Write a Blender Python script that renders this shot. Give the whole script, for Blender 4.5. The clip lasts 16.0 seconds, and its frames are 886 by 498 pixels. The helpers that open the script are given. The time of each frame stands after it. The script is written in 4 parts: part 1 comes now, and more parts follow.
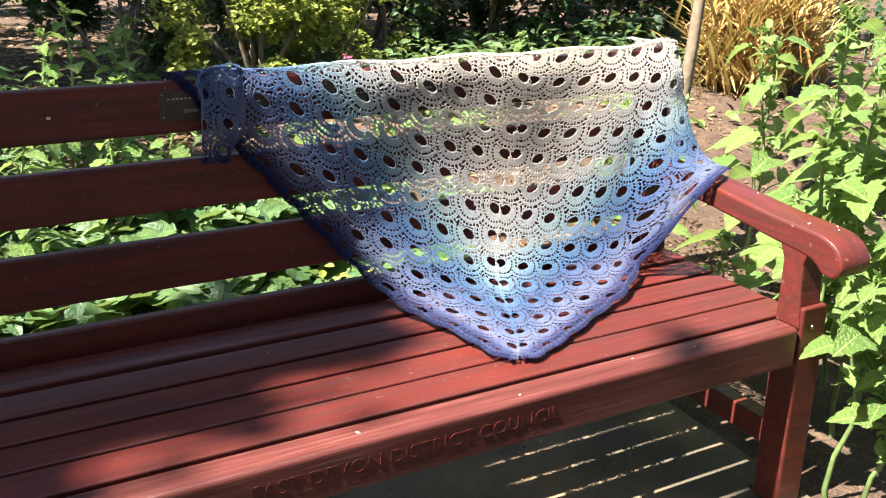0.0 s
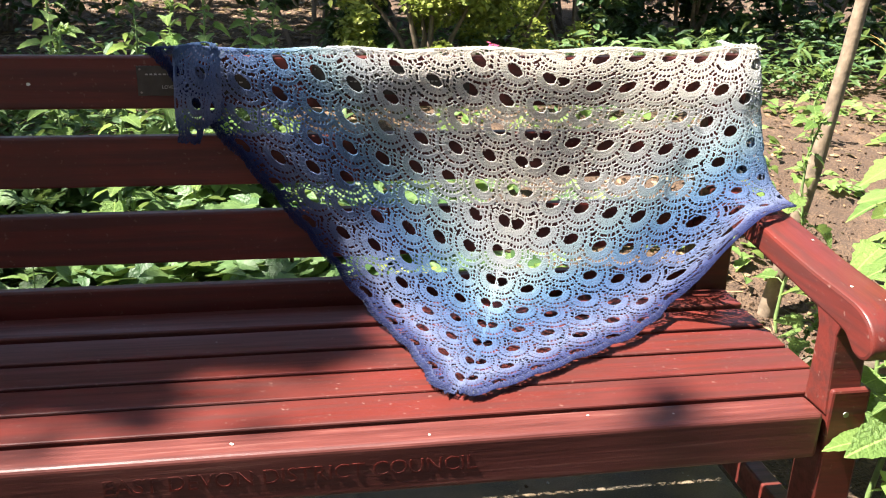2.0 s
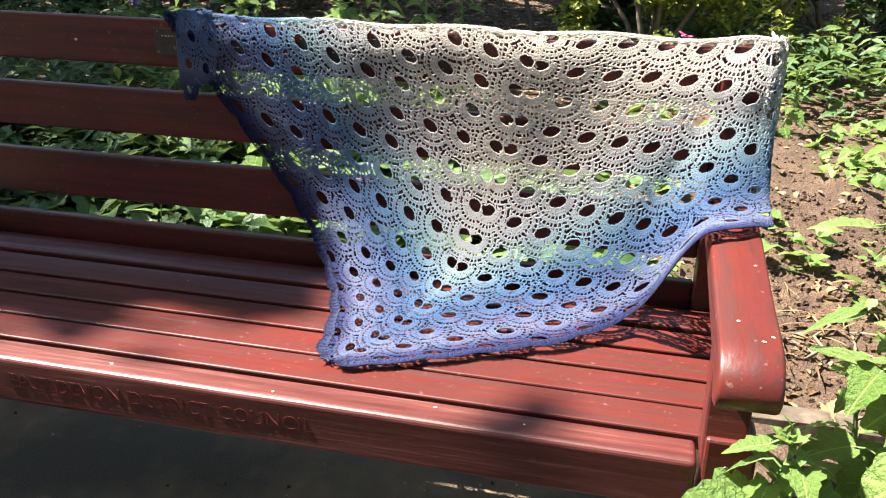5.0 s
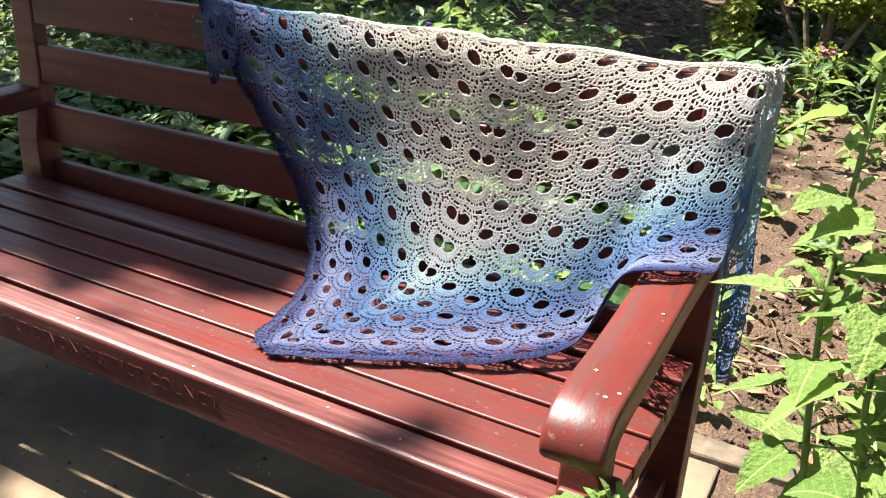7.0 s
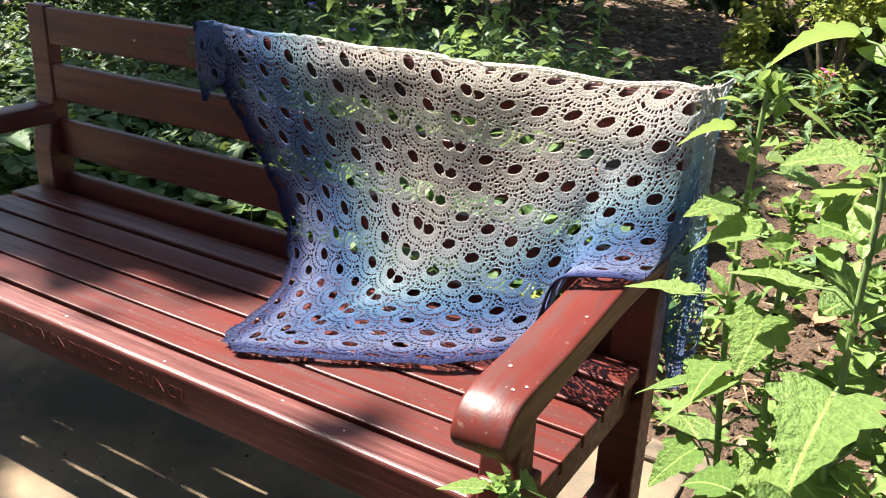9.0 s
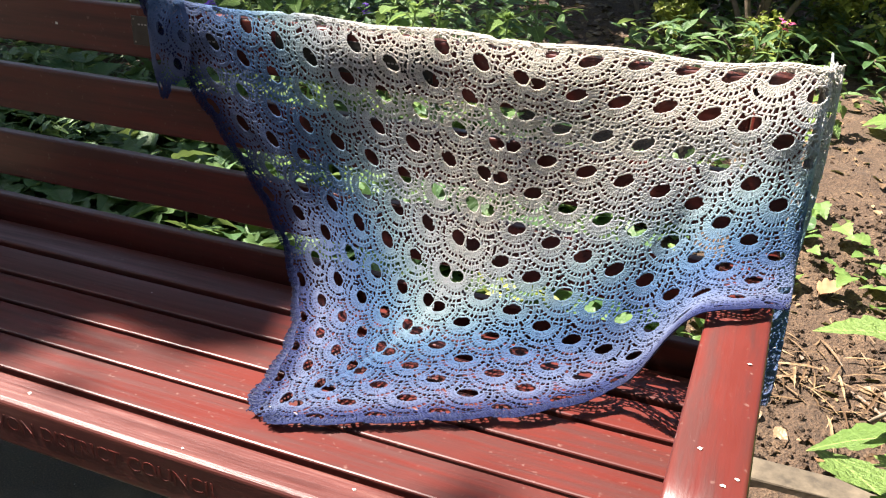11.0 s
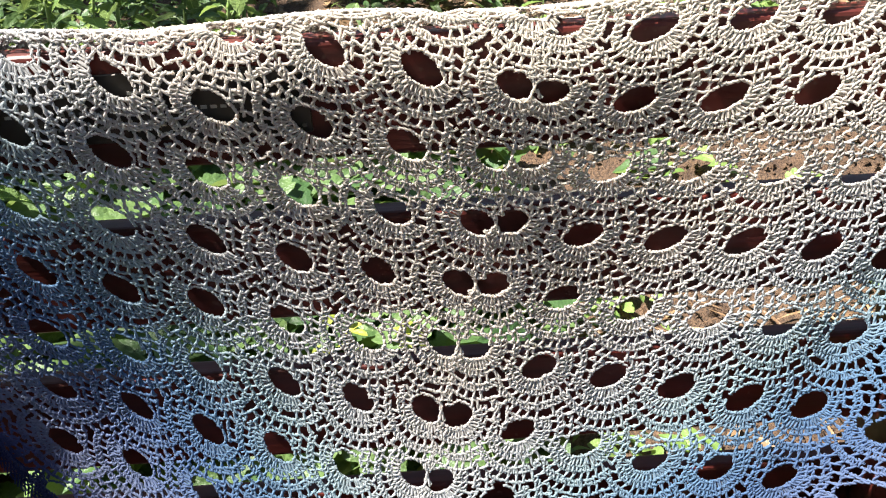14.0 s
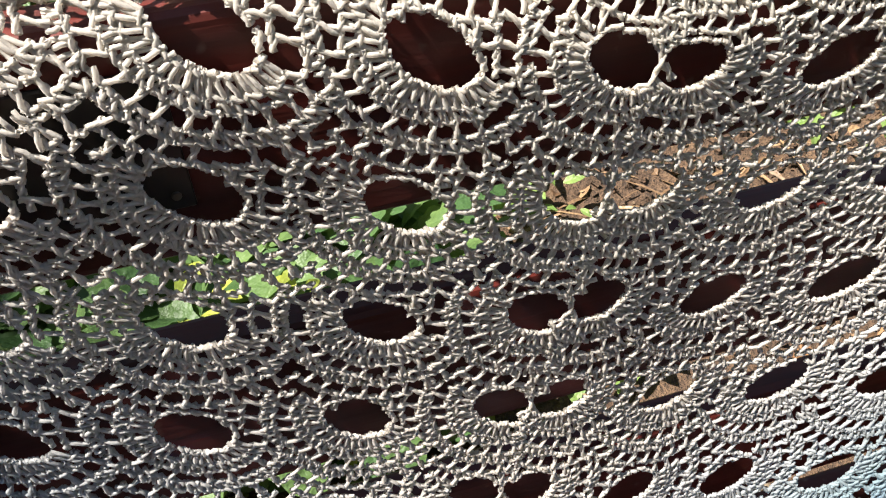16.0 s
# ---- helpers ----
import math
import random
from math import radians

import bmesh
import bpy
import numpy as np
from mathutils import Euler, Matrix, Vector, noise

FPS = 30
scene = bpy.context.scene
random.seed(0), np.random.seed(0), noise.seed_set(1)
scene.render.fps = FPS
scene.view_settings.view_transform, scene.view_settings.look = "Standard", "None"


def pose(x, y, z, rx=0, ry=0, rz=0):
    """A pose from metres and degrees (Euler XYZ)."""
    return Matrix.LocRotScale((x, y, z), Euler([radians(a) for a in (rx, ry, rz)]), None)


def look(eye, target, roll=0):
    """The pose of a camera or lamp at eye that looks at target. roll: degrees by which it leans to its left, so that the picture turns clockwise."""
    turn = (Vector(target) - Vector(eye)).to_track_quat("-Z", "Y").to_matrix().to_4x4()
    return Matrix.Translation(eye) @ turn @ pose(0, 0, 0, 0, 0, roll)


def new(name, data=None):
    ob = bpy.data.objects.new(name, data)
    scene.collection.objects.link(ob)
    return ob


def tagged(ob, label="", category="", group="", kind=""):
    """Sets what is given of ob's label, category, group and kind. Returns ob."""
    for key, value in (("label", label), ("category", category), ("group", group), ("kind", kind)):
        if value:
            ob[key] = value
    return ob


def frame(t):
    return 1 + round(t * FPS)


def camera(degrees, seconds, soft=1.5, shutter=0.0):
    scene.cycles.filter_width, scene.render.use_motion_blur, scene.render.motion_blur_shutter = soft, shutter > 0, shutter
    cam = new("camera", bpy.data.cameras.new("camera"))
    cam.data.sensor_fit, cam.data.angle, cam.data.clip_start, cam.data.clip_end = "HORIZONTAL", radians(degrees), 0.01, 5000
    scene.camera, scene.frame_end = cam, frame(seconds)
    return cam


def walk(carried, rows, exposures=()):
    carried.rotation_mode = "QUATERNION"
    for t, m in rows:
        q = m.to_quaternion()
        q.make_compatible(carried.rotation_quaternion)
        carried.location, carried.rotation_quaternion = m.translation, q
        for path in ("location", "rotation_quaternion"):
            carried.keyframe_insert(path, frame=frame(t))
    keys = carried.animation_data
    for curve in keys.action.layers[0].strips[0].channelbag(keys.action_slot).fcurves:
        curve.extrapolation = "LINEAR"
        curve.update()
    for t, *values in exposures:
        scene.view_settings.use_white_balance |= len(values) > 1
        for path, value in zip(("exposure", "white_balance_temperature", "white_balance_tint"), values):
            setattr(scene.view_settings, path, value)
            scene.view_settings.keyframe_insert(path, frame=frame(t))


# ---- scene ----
cam = camera(54.7, 16.0, 1.15)
PATH = [
    (0, (-1.346, -1.093, 1.151), (-0.506, 0.599, 0.494), -0.2),
    (0.5, (-1.226, -1.026, 1.156), (-0.487, 0.703, 0.475), -0.2),
    (1, (-1.101, -0.999, 1.15), (-0.518, 0.776, 0.436), -0.5),
    (1.5, (-0.949, -1.041, 1.157), (-0.544, 0.786, 0.451), 0.8),
    (2, (-0.826, -1.093, 1.145), (-0.506, 0.757, 0.457), 1.4),
    (2.5, (-0.737, -1.093, 1.138), (-0.461, 0.765, 0.451), 0.7),
    (3, (-0.619, -1.043, 1.125), (-0.449, 0.821, 0.42), 1.4),
    (3.2, (-0.577, -1.027, 1.124), (-0.468, 0.838, 0.409), 1.6),
    (5.3, (-0.069, -1.068, 1.145), (-0.551, 0.729, 0.413), 0.5),
    (5.5, (-0.04, -1.058, 1.151), (-0.553, 0.725, 0.406), -0.1),
    (6, (0.041, -0.995, 1.155), (-0.552, 0.759, 0.398), -0.2),
    (6.5, (0.146, -0.915, 1.171), (-0.543, 0.798, 0.402), 1.3),
    (7, (0.29, -0.883, 1.183), (-0.574, 0.747, 0.411), 2.8),
    (7.5, (0.418, -0.866, 1.194), (-0.564, 0.705, 0.44), 2.9),
    (8, (0.467, -0.869, 1.199), (-0.542, 0.695, 0.466), 2.5),
    (8.5, (0.483, -0.883, 1.202), (-0.517, 0.689, 0.477), 2.6),
    (8.7, (0.486, -0.883, 1.2), (-0.505, 0.695, 0.475), 2.6),
    (10.8, (0.078, -0.784, 1.206), (-0.605, 0.905, 0.382), 1.6),
    (11, (0.039, -0.757, 1.198), (-0.627, 0.936, 0.367), 2.1),
    (11.5, (-0.06, -0.651, 1.178), (-0.7, 1.049, 0.34), 2.5),
    (12, (-0.134, -0.536, 1.161), (-0.678, 1.161, 0.254), 1.8),
    (12.5, (-0.245, -0.416, 1.155), (-0.616, 1.304, 0.203), -0.5),
    (13, (-0.372, -0.314, 1.139), (-0.494, 1.437, 0.181), -2.7),
    (13.5, (-0.413, -0.196, 1.111), (-0.38, 1.558, 0.151), -3.2),
    (14, (-0.419, -0.092, 1.094), (-0.378, 1.658, 0.127), -2.9),
    (14.5, (-0.439, 0.027, 1.095), (-0.305, 1.758, 0.102), -1.9),
    (15, (-0.473, 0.178, 1.095), (-0.191, 1.789, -0.056), -2.4),
    (15.5, (-0.479, 0.255, 1.088), (-0.151, 1.716, -0.238), -3.0),
    (16, (-0.479, 0.283, 1.042), (-0.094, 1.733, -0.28), -3.2),
]
walk(cam, [(t, look(eye, target, roll)) for t, eye, target, roll in PATH],
     [(0.0, 2.55), (7.0, 2.5), (8.5, 2.35), (11.0, 2.3), (12.5, 2.25), (14.0, 2.15), (15.0, 2.1), (16.0, 1.8)])

# ---- world, sun, exposure ----
SUN_FROM = Vector((-0.60, -0.033, 1.0)).normalized()
world = bpy.data.worlds.new("world")
scene.world = world
world.use_nodes = True
wn = world.node_tree.nodes
sky = wn.new("ShaderNodeTexSky")
sky.sky_type = "NISHITA"
sky.sun_disc = False
sky.sun_elevation = math.asin(SUN_FROM.z)
sky.sun_rotation = math.atan2(SUN_FROM.x, SUN_FROM.y)
wn["Background"].inputs["Strength"].default_value = 0.044
world.node_tree.links.new(sky.outputs["Color"], wn["Background"].inputs["Color"])
sun = new("sun", bpy.data.lights.new("sun", "SUN"))
sun.data.energy = 5.0
sun.data.angle = radians(0.55)
sun.data.color = (1.0, 0.945, 0.86)
sun.matrix_world = look(SUN_FROM * 30, (0, 0, 0))


# ---- materials ----
def nodes_of(name):
    m = bpy.data.materials.new(name)
    m.use_nodes = True
    t = m.node_tree
    return m, t, t.nodes["Principled BSDF"]


def noise_tex(t, scale, detail=4.0, coords="Object", rough=0.6, stretch=None):
    c = t.nodes.new("ShaderNodeTexCoord")
    n = t.nodes.new("ShaderNodeTexNoise")
    n.inputs["Scale"].default_value = scale
    n.inputs["Detail"].default_value = detail
    n.inputs["Roughness"].default_value = rough
    src = c.outputs[coords]
    if stretch:
        mp = t.nodes.new("ShaderNodeMapping")
        mp.inputs["Scale"].default_value = stretch
        t.links.new(src, mp.inputs["Vector"])
        src = mp.outputs["Vector"]
    t.links.new(src, n.inputs["Vector"])
    return n.outputs["Fac"]


def ramp(t, fac, stops):
    r = t.nodes.new("ShaderNodeValToRGB")
    e = r.color_ramp.elements
    while len(e) < len(stops):
        e.new(0.5)
    for k, (p, c) in enumerate(stops):
        e[k].position = p
        e[k].color = (*c, 1)
    t.links.new(fac, r.inputs["Fac"])
    return r.outputs["Color"]


def mix(t, fac, a, b, kind="MIX"):
    m = t.nodes.new("ShaderNodeMix")
    m.data_type = "RGBA"
    m.blend_type = kind
    for sock, v in ((m.inputs[0], fac), (m.inputs[6], a), (m.inputs[7], b)):
        if isinstance(v, (int, float)):
            sock.default_value = v
        elif isinstance(v, tuple):
            sock.default_value = (*v, 1)
        else:
            t.links.new(v, sock)
    return m.outputs[2]


def bump(t, bsdf, fac, strength, dist):
    b = t.nodes.new("ShaderNodeBump")
    b.inputs["Strength"].default_value = strength
    b.inputs["Distance"].default_value = dist
    t.links.new(fac, b.inputs["Height"])
    t.links.new(b.outputs["Normal"], bsdf.inputs["Normal"])


def painted_wood(along=(0.12, 2.2, 2.2)):
    m, t, b = nodes_of("red brown gloss paint on wood")
    big = noise_tex(t, 3.0, 5)
    grain = noise_tex(t, 26.0, 6, stretch=along)
    fleck = noise_tex(t, 110.0, 2, rough=0.4)
    c = ramp(t, big, [(0.3, (0.080, 0.0140, 0.0104)), (0.7, (0.118, 0.0195, 0.0140))])
    c = mix(t, ramp(t, grain, [(0.42, (0, 0, 0)), (0.62, (1, 1, 1))]), c, (0.060, 0.0135, 0.0105))
    c = mix(t, ramp(t, fleck, [(0.69, (0, 0, 0)), (0.78, (0.7, 0.7, 0.7))]), c, (0.16, 0.085, 0.07))
    t.links.new(c, b.inputs["Base Color"])
    t.links.new(ramp(t, grain, [(0.3, (0.30,) * 3), (0.7, (0.56,) * 3)]), b.inputs["Roughness"])
    b.inputs["Specular IOR Level"].default_value = 0.38
    bump(t, b, grain, 0.45, 0.002)
    return m


def worn_paint():
    m, t, b = nodes_of("red brown paint with open grain")
    grain = noise_tex(t, 30.0, 7, stretch=(0.10, 2.5, 2.5), rough=0.7)
    c = ramp(t, grain, [(0.36, (0.060, 0.015, 0.012)), (0.56, (0.098, 0.023, 0.018)), (0.70, (0.16, 0.060, 0.046))])
    t.links.new(c, b.inputs["Base Color"])
    t.links.new(ramp(t, grain, [(0.3, (0.32,) * 3), (0.7, (0.55,) * 3)]), b.inputs["Roughness"])
    b.inputs["Specular IOR Level"].default_value = 0.5
    bump(t, b, grain, 0.5, 0.002)
    return m


def plain(name, color, rough=0.6, metal=0.0, vary=0.25, scale=40.0, bumpy=0.0):
    m, t, b = nodes_of(name)
    n = noise_tex(t, scale, 5)
    lo = tuple(v * (1 - vary) for v in color)
    hi = tuple(min(1, v * (1 + vary)) for v in color)
    t.links.new(ramp(t, n, [(0.3, lo), (0.7, hi)]), b.inputs["Base Color"])
    b.inputs["Roughness"].default_value = rough
    b.inputs["Metallic"].default_value = metal
    if bumpy:
        bump(t, b, n, bumpy, 0.004)
    return m


def asphalt_mat():
    m, t, b = nodes_of("worn dark tarmac")
    big = noise_tex(t, 2.2, 4)
    mid = noise_tex(t, 9.0, 5)
    fine = noise_tex(t, 260.0, 3)
    c = ramp(t, fine, [(0.3, (0.052, 0.041, 0.029)), (0.62, (0.105, 0.082, 0.057)), (0.8, (0.34, 0.28, 0.20))])
    c = mix(t, ramp(t, big, [(0.45, (0, 0, 0)), (0.62, (0.8, 0.8, 0.8))]), c, (0.24, 0.16, 0.09))
    c = mix(t, ramp(t, mid, [(0.5, (0, 0, 0)), (0.75, (0.6, 0.6, 0.6))]), c, (0.07, 0.072, 0.045))
    t.links.new(c, b.inputs["Base Color"])
    b.inputs["Roughness"].default_value = 0.85
    bump(t, b, fine, 0.5, 0.004)
    return m


def soil_mat():
    m, t, b = nodes_of("dry brown garden soil")
    big = noise_tex(t, 1.3, 5)
    mid = noise_tex(t, 14.0, 6)
    fine = noise_tex(t, 120.0, 4)
    c = ramp(t, mid, [(0.3, (0.058, 0.032, 0.018)), (0.55, (0.125, 0.073, 0.041)), (0.75, (0.23, 0.142, 0.080))])
    c = mix(t, ramp(t, big, [(0.4, (0, 0, 0)), (0.65, (0.7, 0.7, 0.7))]), c, (0.09, 0.052, 0.03))
    c = mix(t, ramp(t, fine, [(0.38, (0.8, 0.8, 0.8)), (0.55, (0, 0, 0))]), c, (0.045, 0.026, 0.016))
    c = mix(t, ramp(t, fine, [(0.62, (0, 0, 0)), (0.74, (0.7, 0.7, 0.7))]), c, (0.26, 0.19, 0.12))
    t.links.new(c, b.inputs["Base Color"])
    b.inputs["Roughness"].default_value = 0.95
    bump(t, b, fine, 1.0, 0.018)
    return m


def leaf_mat(name, dark, light, trans=0.35, veined=False):
    m, t, b = nodes_of(name)
    g = t.nodes.new("ShaderNodeNewGeometry")
    o = t.nodes.new("ShaderNodeObjectInfo")
    n = noise_tex(t, 35.0, 3)
    add = t.nodes.new("ShaderNodeMath")
    add.operation = "ADD"
    t.links.new(g.outputs["Random Per Island"], add.inputs[0])
    t.links.new(o.outputs["Random"], add.inputs[1])
    fr = t.nodes.new("ShaderNodeMath")
    fr.operation = "FRACT"
    t.links.new(add.outputs[0], fr.inputs[0])
    c = ramp(t, fr.outputs[0], [(0.0, dark), (1.0, light)])
    c = mix(t, ramp(t, n, [(0.35, (0.5, 0.5, 0.5)), (0.65, (0, 0, 0))]), c, tuple(v * 0.75 for v in dark))
    if veined:
        # a pale midrib and side veins, along the leaf's own axes
        xyz = t.nodes.new("ShaderNodeSeparateXYZ")
        t.links.new(t.nodes.new("ShaderNodeTexCoord").outputs["Object"], xyz.inputs[0])

        def calc(kind, p, q=0.0):
            m_ = t.nodes.new("ShaderNodeMath")
            m_.operation = kind
            for sock, v in zip(m_.inputs, (p, q)):
                if isinstance(v, float):
                    sock.default_value = v
                else:
                    t.links.new(v, sock)
            return m_.outputs[0]
        across = calc("ABSOLUTE", xyz.outputs["Y"])
        rib = ramp(t, across, [(0.008, (1, 1, 1)), (0.020, (0, 0, 0))])
        wave = calc("SINE", calc("MULTIPLY", calc("SUBTRACT", xyz.outputs["X"], calc("MULTIPLY", across, 0.7)), 34.0))
        side_veins = ramp(t, wave, [(0.86, (0, 0, 0)), (0.98, (0.22, 0.22, 0.22))])
        vein = mix(t, 1.0, rib, side_veins, "ADD")
        c = mix(t, vein, c, tuple(min(0.6, v * 1.5) for v in light))
    t.links.new(c, b.inputs["Base Color"])
    b.inputs["Roughness"].default_value = 0.48
    b.inputs["Specular IOR Level"].default_value = 0.35
    bump(t, b, noise_tex(t, 9.0, 5), 0.6, 0.05)
    tr = t.nodes.new("ShaderNodeBsdfTranslucent")
    t.links.new(mix(t, 0.5, c, (0.36, 0.46, 0.12)), tr.inputs["Color"])
    ms = t.nodes.new("ShaderNodeMixShader")
    ms.inputs[0].default_value = trans
    t.links.new(b.outputs[0], ms.inputs[1])
    t.links.new(tr.outputs[0], ms.inputs[2])
    t.links.new(ms.outputs[0], t.nodes["Material Output"].inputs["Surface"])
    return m


def yarn_mat():
    m, t, b = nodes_of("gradient cotton yarn")
    a = t.nodes.new("ShaderNodeAttribute")
    a.attribute_name = "row"
    n = noise_tex(t, 700.0, 2)
    c = ramp(t, a.outputs["Fac"], [
        (0.00, (0.82, 0.77, 0.69)), (0.30, (0.78, 0.73, 0.67)), (0.46, (0.62, 0.63, 0.64)),
        (0.56, (0.38, 0.50, 0.55)), (0.645, (0.17, 0.30, 0.46)), (0.725, (0.11, 0.20, 0.385)),
        (0.80, (0.165, 0.23, 0.41)), (0.89, (0.25, 0.29, 0.45)), (0.945, (0.08, 0.10, 0.26)), (0.98, (0.022, 0.030, 0.12))])
    c = mix(t, ramp(t, n, [(0.3, (0.22, 0.22, 0.22)), (0.7, (0, 0, 0))]), c, (0.25, 0.25, 0.27), "MULTIPLY")
    t.links.new(c, b.inputs["Base Color"])
    bump(t, b, n, 0.5, 0.0006)
    b.inputs["Roughness"].default_value = 0.85
    b.inputs["Sheen Weight"].default_value = 0.25
    b.inputs["Specular IOR Level"].default_value = 0.2
    tr = t.nodes.new("ShaderNodeBsdfTranslucent")
    t.links.new(c, tr.inputs["Color"])
    ms = t.nodes.new("ShaderNodeMixShader")
    ms.inputs[0].default_value = 0.58
    t.links.new(b.outputs[0], ms.inputs[1])
    t.links.new(tr.outputs[0], ms.inputs[2])
    t.links.new(ms.outputs[0], t.nodes["Material Output"].inputs["Surface"])
    return m


PAINT = painted_wood()
PAINT_DEEP = painted_wood((2.2, 0.12, 2.2))
WORN = worn_paint()
TARMAC = asphalt_mat()
SOIL = soil_mat()
YARN = yarn_mat()
PLATE = plain("dull grey brown engraved plate", (0.055, 0.05, 0.045), 0.4, 0.6, 0.2)
LETTER = plain("pale engraved filling", (0.34, 0.33, 0.30), 0.6)
STEEL = plain("dull screw steel", (0.25, 0.23, 0.2), 0.4, 1.0)
SPLASH = plain("dried bird dropping", (0.62, 0.58, 0.52), 0.9)
KERB = plain("weathered edging stone", (0.085, 0.064, 0.043), 0.95, 0, 0.5, 25.0, 0.8)
LITTER = leaf_mat("dead fallen leaves", (0.10, 0.055, 0.03), (0.34, 0.22, 0.12), 0.1)
PEBBLE = plain("small stones", (0.28, 0.25, 0.21), 0.9, 0, 0.4, 30.0)
BRIGHT = leaf_mat("fresh light green leaves", (0.11, 0.195, 0.045), (0.22, 0.31, 0.09), 0.38)
VEINED = leaf_mat("fresh light green veined leaves", (0.10, 0.185, 0.040), (0.22, 0.31, 0.085), 0.38, True)
COVER = leaf_mat("bluish green bed leaves", (0.042, 0.095, 0.032), (0.13, 0.20, 0.065), 0.3)
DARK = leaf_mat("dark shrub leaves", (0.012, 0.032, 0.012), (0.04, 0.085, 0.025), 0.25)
GOLD = leaf_mat("yellow green shrub leaves", (0.16, 0.20, 0.03), (0.42, 0.42, 0.08), 0.35)
STRAW = leaf_mat("dry orange straw", (0.34, 0.19, 0.06), (0.55, 0.36, 0.14), 0.2)
STEM = plain("green plant stem", (0.13, 0.19, 0.06), 0.6)
BARK = plain("pale brown bark", (0.16, 0.115, 0.078), 0.95, 0, 0.5, 24.0, 1.0)
PURPLE = plain("violet petals", (0.22, 0.07, 0.5), 0.6)
PINK = plain("pink petals", (0.6, 0.10, 0.22), 0.6)


# ---- building helpers ----
def mesh_object(name, bm, material, parent=None, smooth=False):
    me = bpy.data.meshes.new(name)
    bm.normal_update()
    bm.to_mesh(me)
    bm.free()
    me.materials.append(material)
    if smooth:
        me.polygons.foreach_set("use_smooth", [True] * len(me.polygons))
    ob = new(name, me)
    if parent:
        ob.parent = parent
    return ob


def part(name, bm, material, parent, label="", smooth=False):
    ob = mesh_object(name, bm, material, parent, smooth)
    return tagged(ob, label) if label else ob


def box(x0, x1, y0, y1, z0, z1, bev=0.004, seg=2):
    bm = bmesh.new()
    bmesh.ops.create_cube(bm, size=1.0)
    for v in bm.verts:
        v.co = Vector((x0 + (v.co.x + 0.5) * (x1 - x0), y0 + (v.co.y + 0.5) * (y1 - y0), z0 + (v.co.z + 0.5) * (z1 - z0)))
    if bev:
        bmesh.ops.bevel(bm, geom=list(bm.edges), offset=bev, segments=seg, affect="EDGES", profile=0.5)
    return bm


def prism_x(profile, x0, x1, bev=0.004):
    """A side profile of (y, z) points drawn out along x."""
    bm = bmesh.new()
    a = [bm.verts.new((x0, y, z)) for y, z in profile]
    c = [bm.verts.new((x1, y, z)) for y, z in profile]
    n = len(profile)
    bm.faces.new(a)
    bm.faces.new(c[::-1])
    for k in range(n):
        bm.faces.new((a[k], c[k], c[(k + 1) % n], a[(k + 1) % n]))
    bmesh.ops.recalc_face_normals(bm, faces=bm.faces)
    if bev:
        edges = [e for e in bm.edges if abs(e.verts[0].co.x - e.verts[1].co.x) < 1e-6]
        bmesh.ops.bevel(bm, geom=edges, offset=bev, segments=2, affect="EDGES", profile=0.5)
    return bm


def arrays_mesh(name, verts, faces, material, parent=None, smooth=True, attr=None):
    """A mesh from numpy arrays of vertices and of quads or triangles."""
    me = bpy.data.meshes.new(name)
    k = faces.shape[1]
    me.vertices.add(len(verts))
    me.vertices.foreach_set("co", np.ascontiguousarray(verts, dtype=np.float32).ravel())
    me.loops.add(faces.size)
    me.loops.foreach_set("vertex_index", np.ascontiguousarray(faces, dtype=np.int32).ravel())
    me.polygons.add(len(faces))
    me.polygons.foreach_set("loop_start", np.arange(0, faces.size, k, dtype=np.int32))
    me.polygons.foreach_set("use_smooth", np.full(len(faces), smooth))
    me.update(calc_edges=True)
    if attr is not None:
        at = me.attributes.new("row", "FLOAT", "POINT")
        at.data.foreach_set("value", np.ascontiguousarray(attr, dtype=np.float32))
    me.materials.append(material)
    ob = new(name, me)
    if parent:
        ob.parent = parent
    return ob


def empty(name, label, category, at=(0, 0, 0), group="", kind=""):
    ob = new(name)
    ob.location = at
    return tagged(ob, label, category, group, kind)


# ---- ground ----
def soil_height(x, y):
    rise = 0.21 * min(max(y - 0.95, 0), 1.35) + 0.05 * max(min(y, 9) - 2.3, 0)
    return rise - 0.02 + 0.022 * noise.noise((x * 1.7, y * 1.7, 0)) + 0.016 * noise.noise((x * 7, y * 7, 3)) + 0.008 * noise.noise((x * 19, y * 19, 7))


def build_ground():
    xs = np.unique(np.concatenate([np.linspace(-400, -8, 12), np.linspace(-8, -2, 30), np.linspace(-2, 3, 170), np.linspace(3, 12, 36), np.linspace(12, 400, 12)]))
    ys = np.unique(np.concatenate([np.linspace(-400, -6, 12), np.linspace(-6, -1, 6), np.linspace(-1, 0.8, 40), np.linspace(0.8, 4, 120), np.linspace(4, 12, 40), np.linspace(12, 400, 12)]))
    verts = np.array([(x, y, soil_height(x, y) if y > 0.9 or x > 0.10 else -0.06) for y in ys for x in xs])
    nx = len(xs)
    faces = np.array([(r * nx + c, r * nx + c + 1, (r + 1) * nx + c + 1, (r + 1) * nx + c) for r in range(len(ys) - 1) for c in range(nx - 1)])
    ob = arrays_mesh("ground", verts, faces, SOIL)
    tagged(ob, "dry brown garden soil with crumbs and hollows", "ground", kind="structure")
    path = mesh_object("path", box(-9, 0.11, -7, 0.86, -0.12, 0.0, 0.006), TARMAC)
    tagged(path, "dark worn tarmac path with brown stains", "path", kind="structure")


build_ground()

